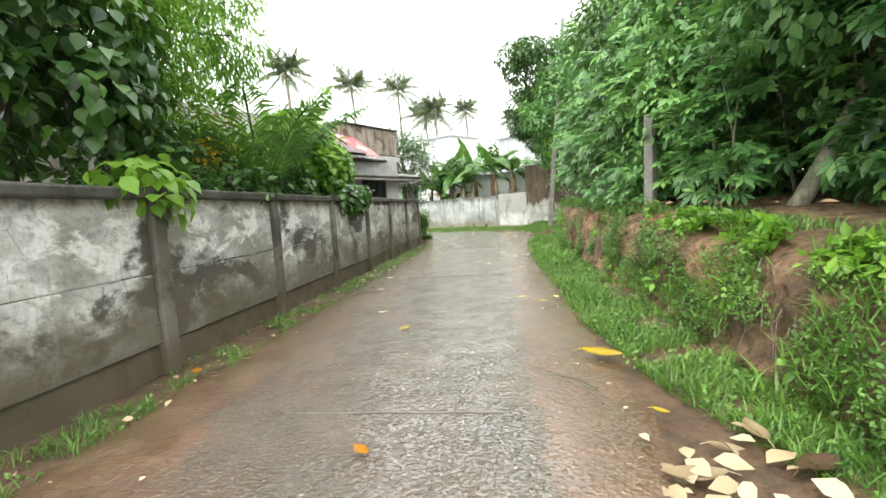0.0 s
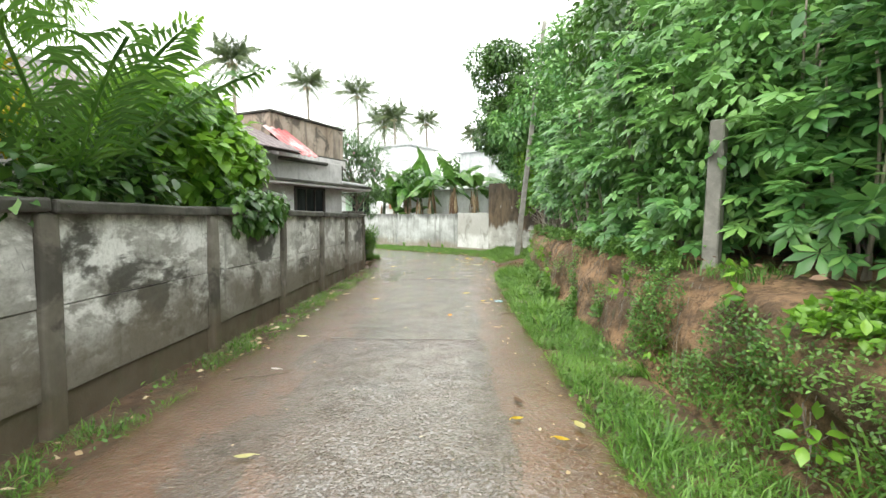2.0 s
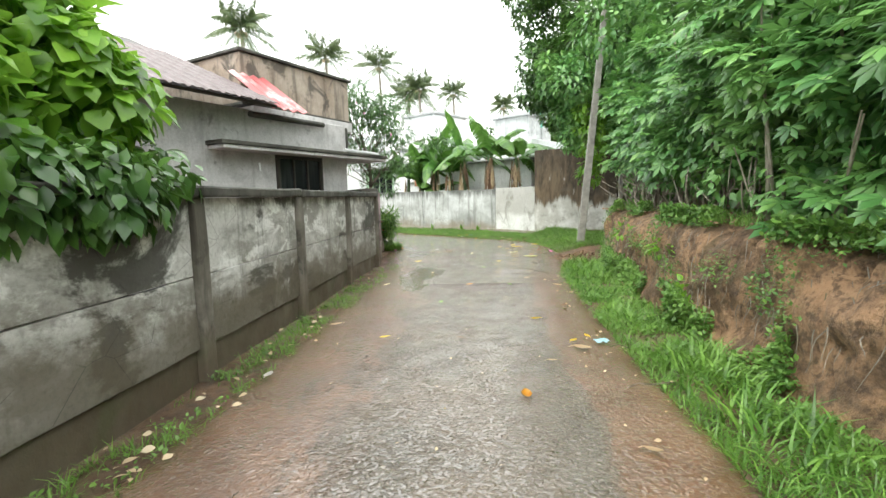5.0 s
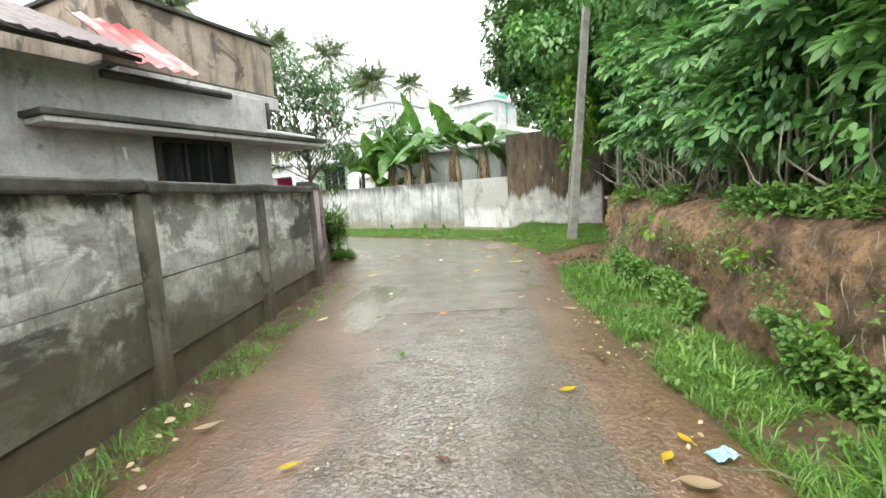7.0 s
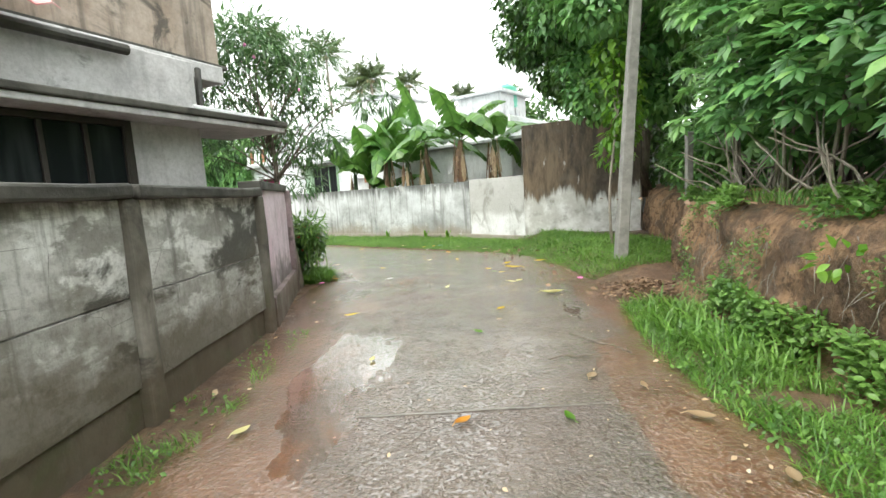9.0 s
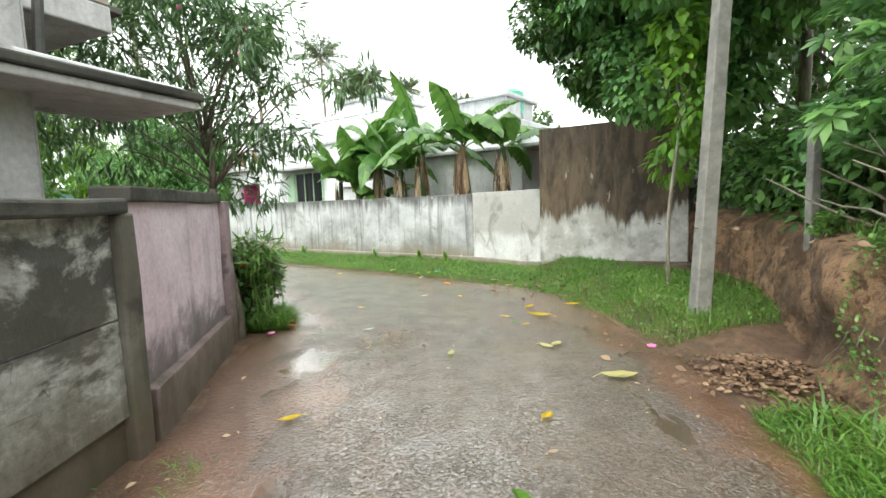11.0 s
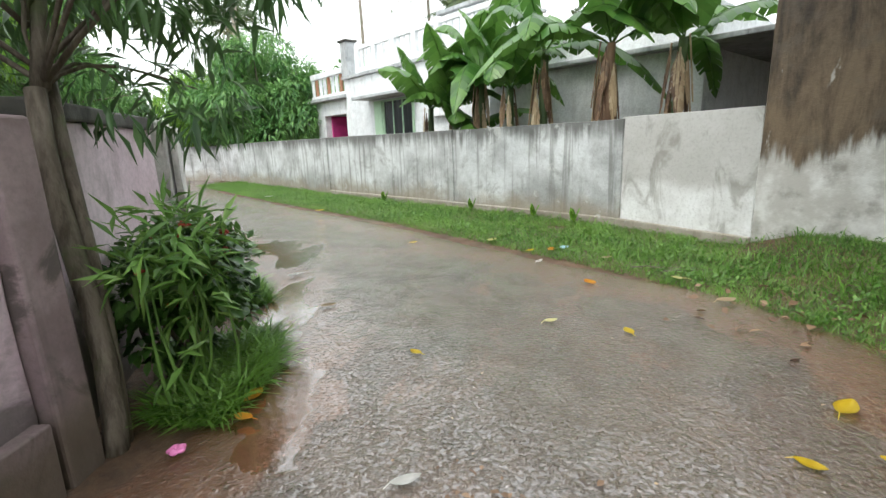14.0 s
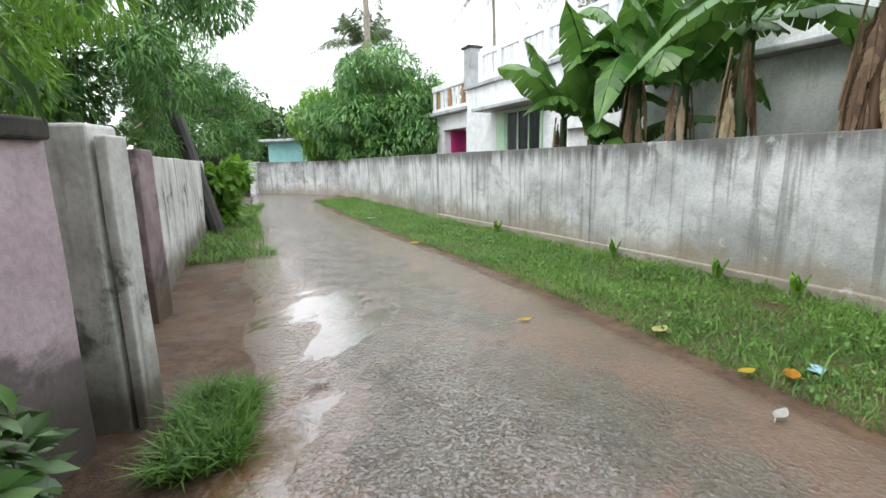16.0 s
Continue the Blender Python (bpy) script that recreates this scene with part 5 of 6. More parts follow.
bush("shrub", "leafy boughs spilling over the top of the retaining wall", lumps_in((4.2, 25.3, 4.0), (1.35, 0.7, 0.75), 26, 0.42), 5200, LEAF_BROAD, 0.14, M_CASSAVA, (5.4, 25.9, 1.25), 7, 0.8, None, "shrub", 0.035)
sapling = lumps_in((3.35, 22.15, 2.9), (0.45, 0.5, 1.2), 15, 0.26)
shade_tree((5.4, 22.8, 1.15), 6.0, (3.9, 22.7, 4.75), (1.8, 1.5, 1.9), 46, 18000, "light green tree above the end of the bank", LEAF_BROAD, 0.15, M_CASSAVA, 0.1, 0.5)
tree("young_tree", "young slender tree with light green leaves on the verge", (3.22, 22.12, 0.2), 3.5, 0.03, sapling, 950, LEAF_BROAD, 0.15, M_BROAD, M_PALE_BARK, (0.05, -0.1), 0.9, 1)

# Creepers and roots hanging over the bank's edge
roots = thing("dry_branches", "tangle of bare dry branches under the hedge", "branches", kind="stuff")
bm = bmesh.new()
for _ in range(75):
    y = rng.uniform(12.5, 19.5)
    x, z = bank_x(y) + rng.uniform(0.45, 1.2), bank_top(y)
    a = Vector((x, y, z + rng.uniform(0.0, 0.2)))
    b = a + Vector((rng.uniform(-0.5, 0.4), rng.uniform(-0.8, 0.8), rng.uniform(0.05, 0.8)))
    bar(bm, a, b, 0.014, 0.006, 5, 4, lambda k, s=rng.uniform(-0.12, 0.12): (s * math.sin(k * 4), 0, s * math.sin(k * 5)))
part("branch_tangle", bm, M_PALE_BARK, roots)


def hanging_roots():
    """Fine roots and dry strands hanging down the face of the cut bank."""
    t = thing("hanging_roots", "fine dry roots hanging down the cut earth bank", "roots", kind="stuff")
    bm = bmesh.new()
    for _ in range(420):
        y, f = rng.uniform(3, 19), rng.uniform(0.35, 1.0)
        dx = float(np.interp(f, [0, 0.2, 0.6, 0.92, 1.0], [0.0, 0.06, 0.13, 0.24, 0.42]))
        w = noise.noise(Vector((y * 1.3, f * 2.2, 4))) * 0.16
        a = Vector((bank_x(y) + dx + w - 0.03, y, f * bank_top(y)))
        b = a + Vector((rng.uniform(-0.1, 0.0), rng.uniform(-0.12, 0.12), -rng.uniform(0.1, 0.34)))
        bar(bm, a, b, rng.uniform(0.002, 0.005), 0.001, 4, 4, lambda k, s=rng.uniform(-0.04, 0.04): (0, s * math.sin(k * 5), 0))
    part("root_strands", bm, M_PALE_BARK, t)


hanging_roots()


# ---- banana plants, palms and trees across the lane ----
def banana_leaf(bm, base, aim, length, width, drop, torn=0.2, segments=16):
    base, aim = Vector(base), Vector(aim).normalized()
    side0 = aim.cross(Vector((0, 0, 1)))
    side0 = side0.normalized() if side0.length > 1e-3 else Vector((1, 0, 0))
    rows = []
    for i in range(segments + 1):
        t = i / segments
        c = base + aim * length * t + Vector((0, 0, -drop * t ** 2.2))
        w = width * (math.sin(math.pi * min(1, 0.06 + t * 0.97)) ** 0.55 if t < 0.99 else 0.02)
        if t < 0.2:
            w *= 0.05 + 0.95 * max(0.0, (t - 0.08) / 0.12)
        droop = 0.35 + 0.3 * random.random()
        l, r = c - side0 * w, c + side0 * w
        l.z -= w * droop * (1 + torn * random.random())
        r.z -= w * droop * (1 + torn * random.random())
        rows.append((c, l, r))
    for a, b in zip(rows, rows[1:]):
        for k, s in ((1, 1), (2, -1)):
            gap = (b[k] - a[k]) * (0.12 if random.random() < torn else 0.0)
            v = [bm.verts.new(p) for p in (a[0], b[0], b[k] - gap, a[k] + gap)]
            m1, m2 = bm.verts.new(a[0].lerp(a[k], 0.5) + Vector((0, 0, 0.025))), bm.verts.new(b[0].lerp(b[k], 0.5) + Vector((0, 0, 0.025)))
            bm.faces.new((v[0], v[1], m2, m1))
            bm.faces.new((m1, m2, v[2], v[3]))
    for a, b in zip(rows[::2], rows[2::2]):
        bar(bm, a[0], b[0], 0.016, 0.012, 5)


def banana(at, h, n, spread, dead=3, turn=0.0, label="banana plant with broad torn leaves behind the wall"):
    t = thing("banana_plant", label, "banana plant", group="banana plants behind the wall")
    bm = bmesh.new()
    bar(bm, (at[0], at[1], at[2] - 0.1), (at[0] + 0.05, at[1], at[2] + h), 0.115, 0.07, 12, 8)
    part("stem", bm, M_DEADLEAF if dead > 6 else M_PALM, t, smooth=True)
    for k in range(n):
        a = turn + k * 2.4
        up = random.uniform(0.45, 1.7) if k % 3 else random.uniform(1.8, 3.4)
        bm = bmesh.new()
        banana_leaf(bm, (at[0] + 0.05, at[1], at[2] + h - 0.05), (math.cos(a), math.sin(a), up), 1.2 * spread * random.uniform(0.75, 1.2), random.uniform(0.26, 0.38), spread * random.uniform(0.35, 1.05), 0.5)
        ob = part("leaf", bm, M_BANANA, t, smooth=True)
    for k in range(dead):
        a = turn + k * 1.3 + 0.5
        bm = bmesh.new()
        for _ in range(3):
            b = a + random.uniform(-0.3, 0.3)
            x, y = at[0] + 0.13 * math.cos(b), at[1] + 0.13 * math.sin(b)
            banana_leaf(bm, (x, y, at[2] + h * random.uniform(0.7, 1.02)), (0.12 * math.cos(b), 0.12 * math.sin(b), -1), random.uniform(0.5, 1.1), random.uniform(0.04, 0.085), 0.1, 0.9, 8)
        part("dead_leaf", bm, M_TAN if k % 2 else M_DEADLEAF, t, "dry brown hanging leaf")
    return t


random.seed(11)
for at, h, n, spread, dead, turn in (((-2.65, 30.95, 0), 2.2, 8, 2.1, 2, 0.3), ((-3.4, 31.5, 0), 2.3, 8, 2.2, 2, 2.0), ((-1.9, 30.4, 0), 2.9, 9, 2.4, 4, 1.2), ((-1.2, 29.6, 0), 2.5, 7, 2.2, 3, 3.3),
                                     ((-0.5, 29.05, 0), 3.1, 8, 2.5, 6, 2.1), ((0.62, 28.3, 0), 3.0, 8, 2.5, 7, 0.9), ((1.62, 27.75, 0), 2.9, 6, 2.0, 6, 4.0), ((-2.2, 31.4, 0), 2.9, 9, 2.4, 3, 5.0)):
    banana(at, h, n, spread, dead, turn)
banana((-2.4, 30.9, 0), 1.7, 7, 1.6, 2, 2.7, "young banana plant among older ones")


def coconut(at, h, label, n=28, length=4.7, lean=(0.6, 0.2)):
    t = thing("coconut_palm", label, "palm tree", group="coconut palms on the skyline")
    bm = bmesh.new()
    bar(bm, (at[0] - lean[0], at[1] - lean[1], -0.2), (at[0], at[1], h), 0.24, 0.13, 10, 14, lambda k: (0.5 * math.sin(k * math.pi), 0, 0))
    part("trunk", bm, M_PALE_BARK, t, smooth=True)
    bm = bmesh.new()
    for k in range(n):
        a = k * 2.39996 + at[0]
        up = 2.6 - 3.5 * k / n
        frond(bm, (at[0], at[1], h), (math.cos(a), math.sin(a), up), length * random.uniform(0.85, 1.1), length * (0.30 + 0.42 * k / n), length * 0.24, 0.05, 30, -0.45)
    part("crown", bm, M_PALM, t)
    bm = bmesh.new()
    for k in range(7):
        bmesh.ops.create_icosphere(bm, subdivisions=1, radius=0.16, matrix=Matrix.Translation((at[0] + 0.35 * math.cos(k * 0.9), at[1] + 0.35 * math.sin(k * 0.9), h - 0.35 - 0.1 * (k % 2))))
    part("coconuts", bm, M_TAN, t)
    return t


coconut((-18.4, 64.8), 18.3, "tall coconut palm on the skyline")
coconut((-14.2, 75.0), 19.8, "tall coconut palm with a full crown")
coconut((-8.1, 71.0), 15.6, "coconut palm far beyond the houses", length=3.9)
coconut((-10.0, 74.0), 15.2, "shorter coconut palm beside a taller one")
coconut((-4.3, 82.0), 17.2, "distant coconut palm with a small crown", length=3.6)
coconut((3.5, 85.0), 15.5, "distant coconut palm half hidden by trees", length=3.4)
coconut((-18.7, 45.5), 15.0, "coconut palm with yellowing fronds", length=3.4)
coconut((-26.3, 55.5), 11.3, "coconut palm rising behind a mango tree", length=5.0)

mango = lumps_in((-14.1, 39.9, 3.8), (3.4, 2.4, 2.6), 74, 0.85)
tree("mango_tree", "dense round mango tree behind the long wall", (-13.6, 39.6, 0), 3.6, 0.2, mango, 34000, LEAF_MANGO, 0.30, M_CASSAVA, M_BARK, droop=0.5)
light = lumps_in((-17.9, 41.2, 3.4), (2.3, 1.6, 1.8), 30, 0.6)
tree("mango_tree", "smaller bright green tree beside the mango", (-17.5, 41.2, 0), 2.8, 0.14, light, 11000, LEAF_MANGO, 0.28, M_BROAD, M_BARK, droop=0.8)
for at, c, rad, mat, n, s in (((-8.6, 22.9, 0), (-8.0, 23.6, 3.5), (2.2, 1.5, 1.6), M_BROAD, 15000, 0.17), ((-12.5, 26.0, 0), (-11.7, 27.4, 3.9), (2.9, 2.4, 2.5), M_CASSAVA, 24000, 0.2),
                              ((-16.5, 31.0, 0), (-16.0, 31.6, 3.5), (2.6, 2.4, 2.6), M_CASSAVA, 17000, 0.22), ((-21.5, 34.5, 0), (-21.5, 34.8, 3.4), (2.5, 2.2, 2.5), M_LEAF, 9000, 0.24), ((-6.3, 21.3, 0), (-5.6, 22.2, 3.3), (1.3, 0.9, 0.9), M_OLEANDER, 2600, 0.17)):
    tree("tree", "leafy garden tree spreading over the lane wall", at, c[2] + 0.6, 0.13, lumps_in(c, rad, 30, 0.55), n, LEAF_SLIM, s, mat, M_BARK, droop=0.6)
bush("shrub", "yellow-green garden shrub beside the leaning pole", lumps_in((-11.6, 29.6, 1.0), (0.7, 0.7, 0.8), 14, 0.35), 1300, LEAF_BROAD, 0.24, M_BROAD, (-11.6, 29.6, 0), 6)
bush("shrub", "light green shrubs in the garden behind the pink wall", lumps_in((-5.6, 24.0 - 2.6, 1.5), (1.0, 0.8, 0.5), 16, 0.35), 2200, LEAF_BROAD, 0.13, M_BROAD, (-5.5, 21.4, 0), 6)
for c, rad, mat, n in (((-22, 52, 3), (7, 3, 3), M_LEAF, 6000), ((-5, 62, 4), (9, 3, 3.5), M_CASSAVA, 8000), ((8, 55, 5), (9, 3, 5), M_LEAF, 8000), ((-34, 46, 4), (6, 6, 4), M_LEAF, 6000), ((-13, 21, 3), (3, 8, 3), M_LEAF, 6000), ((-16, 60, 4), (5, 3, 4), M_CASSAVA, 5000)):
    woods = thing("distant_trees", "hazy belt of trees beyond the houses", "trees", kind="stuff")
    near = c[1] < 30
    leafy("foliage", lumps_in(c, rad, 46, 1.3), n * (3 if near else 2), LEAF_BROAD, 0.22 if near else 0.42, mat, woods, 0.5)

# ---- grass, weeds, litter ----
def ground_at(x, y):
    return ground_height(x, y)


def strip(pts, n, spread_in, spread_out):
    """Random spots along a polyline, set off to its sides (in: to its left)."""
    out = []
    for s in rng.uniform(0, 1, n):
        p = along(pts, s)
        q = along(pts, min(1, s + 0.004)) - along(pts, max(0, s - 0.004))
        side = Vector((-q.y, q.x, 0)).normalized()
        out.append(p + side * rng.uniform(-spread_out, spread_in))
    return out


def tufted(spots, keep=0.0, scale=1.6):
    return [p for p in spots if noise.noise(Vector((p.x * scale, p.y * scale, 7))) > keep]


def grass(name, label, spots, lo, hi, mat=M_GRASS, lie=0.5, z=None):
    g = np.array([(p.x, p.y, (ground_at(p.x, p.y) if z is None else z(p.x, p.y)) - 0.01) for p in spots])
    n = len(g)
    a = rng.uniform(0, math.tau, n)
    tilt = rng.uniform(0.1, lie, n)
    ups = np.stack([np.cos(a) * tilt, np.sin(a) * tilt, np.ones(n)], 1)
    aims = np.stack([np.cos(a), np.sin(a), -tilt], 1)
    return tagged(scatter(name, LEAF_GRASS, g, aims, ups, rng.uniform(lo, hi, n), mat, kind="stuff"), label, "grass")


grass("grass", "grass tufts in front of the gate pillar", strip([(-3.0, 22.95, 0), (-3.35, 23.3, 0), (-3.6, 23.6, 0)], 1800, 0.2, 0.2), 0.1, 0.28, M_GRASS, 0.9)
RIGHT_EDGE = [(2.75, -4, 0), (2.72, 4.3, 0), (2.35, 5.6, 0), (2.14, 7.2, 0), (2.12, 9, 0), (2.05, 13, 0), (2.1, 17, 0), (2.45, 18.6, 0)]
grass("grass", "lush wet grass along the foot of the earth bank", tufted(strip(RIGHT_EDGE, 62000, 0.38, 0.5), -0.2, 2.2), 0.05, 0.19, M_GRASS, 0.9)
grass("grass", "thin long grass leaning on the face of the bank", tufted(strip([(2.72, 1, 0), (2.66, 9, 0)], 3000, 0.1, 0.16), 0.0, 1.5), 0.08, 0.26, M_GRASS, 1.1, lambda x, y: 0.05 + 2.2 * max(0, x - 2.55))
grass("grass", "tall grass tufts against the earth bank", tufted(strip(RIGHT_EDGE, 12000, 0.2, 0.55), 0.12, 1.1), 0.16, 0.38, M_GRASS, 0.9)
grass("grass", "thin trampled grass along the foot of the panel wall", tufted(strip([(-1.66, -3, 0), (-1.64, 18.3, 0)], 17000, 0.24, 0.2), 0.02, 2.6), 0.05, 0.15, M_GRASS, 0.9)
VERGE = [(3.0, 20.1, 0), (2.85, 21.8, 0), (2.35, 23.6, 0), (1.4, 24.8, 0), (-1.2, 27.0, 0), (-3.4, 28.75, 0), (-7.0, 31.3, 0), (-11.5, 34.8, 0), (-14.5, 37.0, 0)]
grass("grass", "green grass verge along the long wall", tufted(strip(VERGE, 150000, 0.85, 1.55), -0.62, 2.0), 0.04, 0.14, M_GRASS, 0.8)
grass("grass", "longer grass at the foot of the long wall", tufted(strip(VERGE, 26000, 0.5, 1.5), 0.0, 1.4), 0.1, 0.26, M_GRASS, 0.9)
grass("grass", "grass round the foot of the leaning pole", tufted(strip([(-7.3, 26.6, 0), (-9.5, 28.2, 0), (-12.5, 30.6, 0), (-16, 34, 0)], 12000, 0.8, 0.6), -0.2), 0.1, 0.26)
grass("grass", "long bright grass in front of the flowering bush", strip([(-2.12, 21.25, 0), (-2.2, 21.9, 0), (-2.5, 22.3, 0)], 4200, 0.3, 0.12), 0.1, 0.32, M_GRASS, 0.9)
grass("grass", "sparse grass on top of the earth bank", tufted(strip([(3.3, -2, 0), (3.15, 8, 0), (3.05, 13, 0), (3.2, 17.5, 0), (3.7, 19.8, 0)], 14000, 0.25, 0.6), 0.05), 0.08, 0.24, M_WEED, 0.6, lambda x, y: bank_top(y) * 1.02)


def weeds(name, label, n, ylo, yhi, flo, fhi, keep, size, shape=LEAF_BROAD, mat=M_WEED):
    """Small-leaved weeds clinging to the bank's face, share of its height flo to fhi."""
    spots, outs = [], []
    while len(spots) < n:
        y, f = rng.uniform(ylo, yhi), rng.uniform(flo, fhi)
        if noise.noise(Vector((y * 1.5, f * 2.4, 5))) < keep:
            continue
        dx = np.interp(f, [0, 0.2, 0.6, 0.92, 1.0], [0.0, 0.06, 0.13, 0.24, 0.42])
        w = noise.noise(Vector((y * 1.3, f * 2.2, 4))) * 0.16 + noise.noise(Vector((y * 4.5, f * 6, 8))) * 0.05
        spots.append((bank_x(y) + dx + w - rng.uniform(0.0, 0.12), y, f * bank_top(y) + rng.uniform(0, 0.08)))
        outs.append((-1, 0, 0.5))
    s, o = np.array(spots), np.array(outs)
    return tagged(scatter(name, shape, s, o * 0.6 + unit(n) * 0.8, o * 0.4 + unit(n) * 0.4 + np.array([0, 0, 0.8]), size * rng.uniform(0.6, 1.4, n), mat, kind="stuff"), label, "weeds")


weeds("weeds", "small-leaved weeds covering the earth bank", 17000, 0, 10.5, 0.08, 1.05, -0.1, 0.032)
weeds("weeds", "scattered weeds on the bare earth bank", 3200, 9, 19, 0.1, 1.0, 0.10, 0.035)
weeds("weeds", "leafy weeds along the top of the bank", 6500, 2, 20, 0.95, 1.1, -0.05, 0.06)
weeds("weeds", "fresh weeds at the foot of the bank", 5200, 11, 18, -0.05, 0.32, 0.0, 0.055)
weeds("weeds", "bright broad-leaved weeds on the bank near the start", 2600, 2.5, 9, 0.92, 1.1, -0.2, 0.075, LEAF_BROAD, M_BROAD)
for y, f in ((6.2, 0.55), (7.6, 0.35), (10.3, 0.7), (13.7, 0.42), (14.6, 0.7), (16.4, 0.75), (9.4, 0.3), (5.2, 0.25)):
    w = thing("weed_plant", "small broad-leaved weed rooted in the earth bank", "weed", group="weeds on the bank")
    c = (bank_x(y) + 0.02, y, f * bank_top(y))
    leafy("leaves", [(*c, 0.12, 0.14, 0.1)], 26, LEAF_BROAD, 0.09, M_BROAD, w, 0.2)


def verge_weeds():
    s = np.array([(p.x, p.y, ground_at(p.x, p.y) + rng.uniform(0.0, 0.14)) for p in tufted(strip(VERGE, 9000, 0.8, 0.9), 0.05, 1.2)])
    n = len(s)
    tagged(scatter("weeds", LEAF_BROAD, s, unit(n) + np.array([0, 0, 0.2]), unit(n) * 0.5 + np.array([0, 0, 1.0]), rng.uniform(0.03, 0.06, n), M_WEED, kind="stuff"), "low leafy weeds among the verge grass", "weeds")
    for x, y in ((-0.6, 28.2), (-1.95, 29.15), (0.1, 27.65), (-4.5, 30.75)):
        w = thing("weed_plant", "bright young banana sucker at the foot of the wall", "weed", group="suckers along the wall")
        bm = bmesh.new()
        for k in range(3):
            banana_leaf(bm, (x, y, 0.0), (0.3 * math.cos(k * 2.2), 0.3 * math.sin(k * 2.2), 1), 0.34, 0.055, 0.08, 0.1, 7)
        part("leaf", bm, M_BROAD, w, smooth=True)


verge_weeds()


def foot_weeds(label, line, n, inner, outer, keep, lo, hi):
    """Low round-leaved weeds growing among grass along a line."""
    s = np.array([(p.x, p.y, ground_at(p.x, p.y) + rng.uniform(0.0, 0.10)) for p in tufted(strip(line, n, inner, outer), keep, 1.8)])
    k = len(s)
    tagged(scatter("weeds", LEAF_BROAD, s, unit(k) + np.array([0, 0, 0.2]), unit(k) * 0.5 + np.array([0, 0, 1.0]), rng.uniform(lo, hi, k), M_WEED, kind="stuff"), label, "weeds")


foot_weeds("small round-leaved weeds among the grass by the bank", RIGHT_EDGE, 9000, 0.42, 0.5, 0.0, 0.025, 0.06)
foot_weeds("small green weeds along the foot of the panel wall", [(-1.66, -3, 0), (-1.64, 18.3, 0)], 3600, 0.22, 0.2, 0.05, 0.02, 0.05)
foot_weeds("low clover-like weeds covering the verge", VERGE, 26000, 0.8, 1.4, -0.2, 0.02, 0.045)


def fallen(x, y, size, mat, label, turn=None, z=None):
    """One fallen leaf lying on the wet lane: a curled blade with a stalk."""
    t = thing("fallen_leaf", label, "leaf", (x, y, 0.034 if z is None else z), math.degrees(rng.uniform(0, math.tau)) if turn is None else turn, "fallen leaves on the lane")
    bm = bmesh.new()
    n, rows = 8, []
    wide = rng.uniform(0.42, 0.62)
    for i in range(n + 1):
        k = i / n
        w = size * wide * 0.5 * math.sin(math.pi * (0.04 + 0.94 * k)) ** 0.8
        c = Vector((0, (k - 0.5) * size, 0.004 + size * 0.10 * (2 * k - 1) ** 2))
        rows.append([bm.verts.new(c + Vector((s * w, 0, abs(s) * w * 0.32))) for s in (-1, -0.5, 0, 0.5, 1)])
    for a, b in zip(rows, rows[1:]):
        for j in range(4):
            bm.faces.new((a[j], a[j + 1], b[j + 1], b[j]))
    bmesh.ops.solidify(bm, geom=list(bm.faces), thickness=0.0015)
    part("blade", bm, mat, t, smooth=True)
    bm = bmesh.new()
    bar(bm, (0, -size * 0.5, 0.004 + size * 0.1), (0.01, -size * 0.72, 0.006), 0.0025, 0.0018, 5, 2)
    part("stalk", bm, mat, t)
    return t


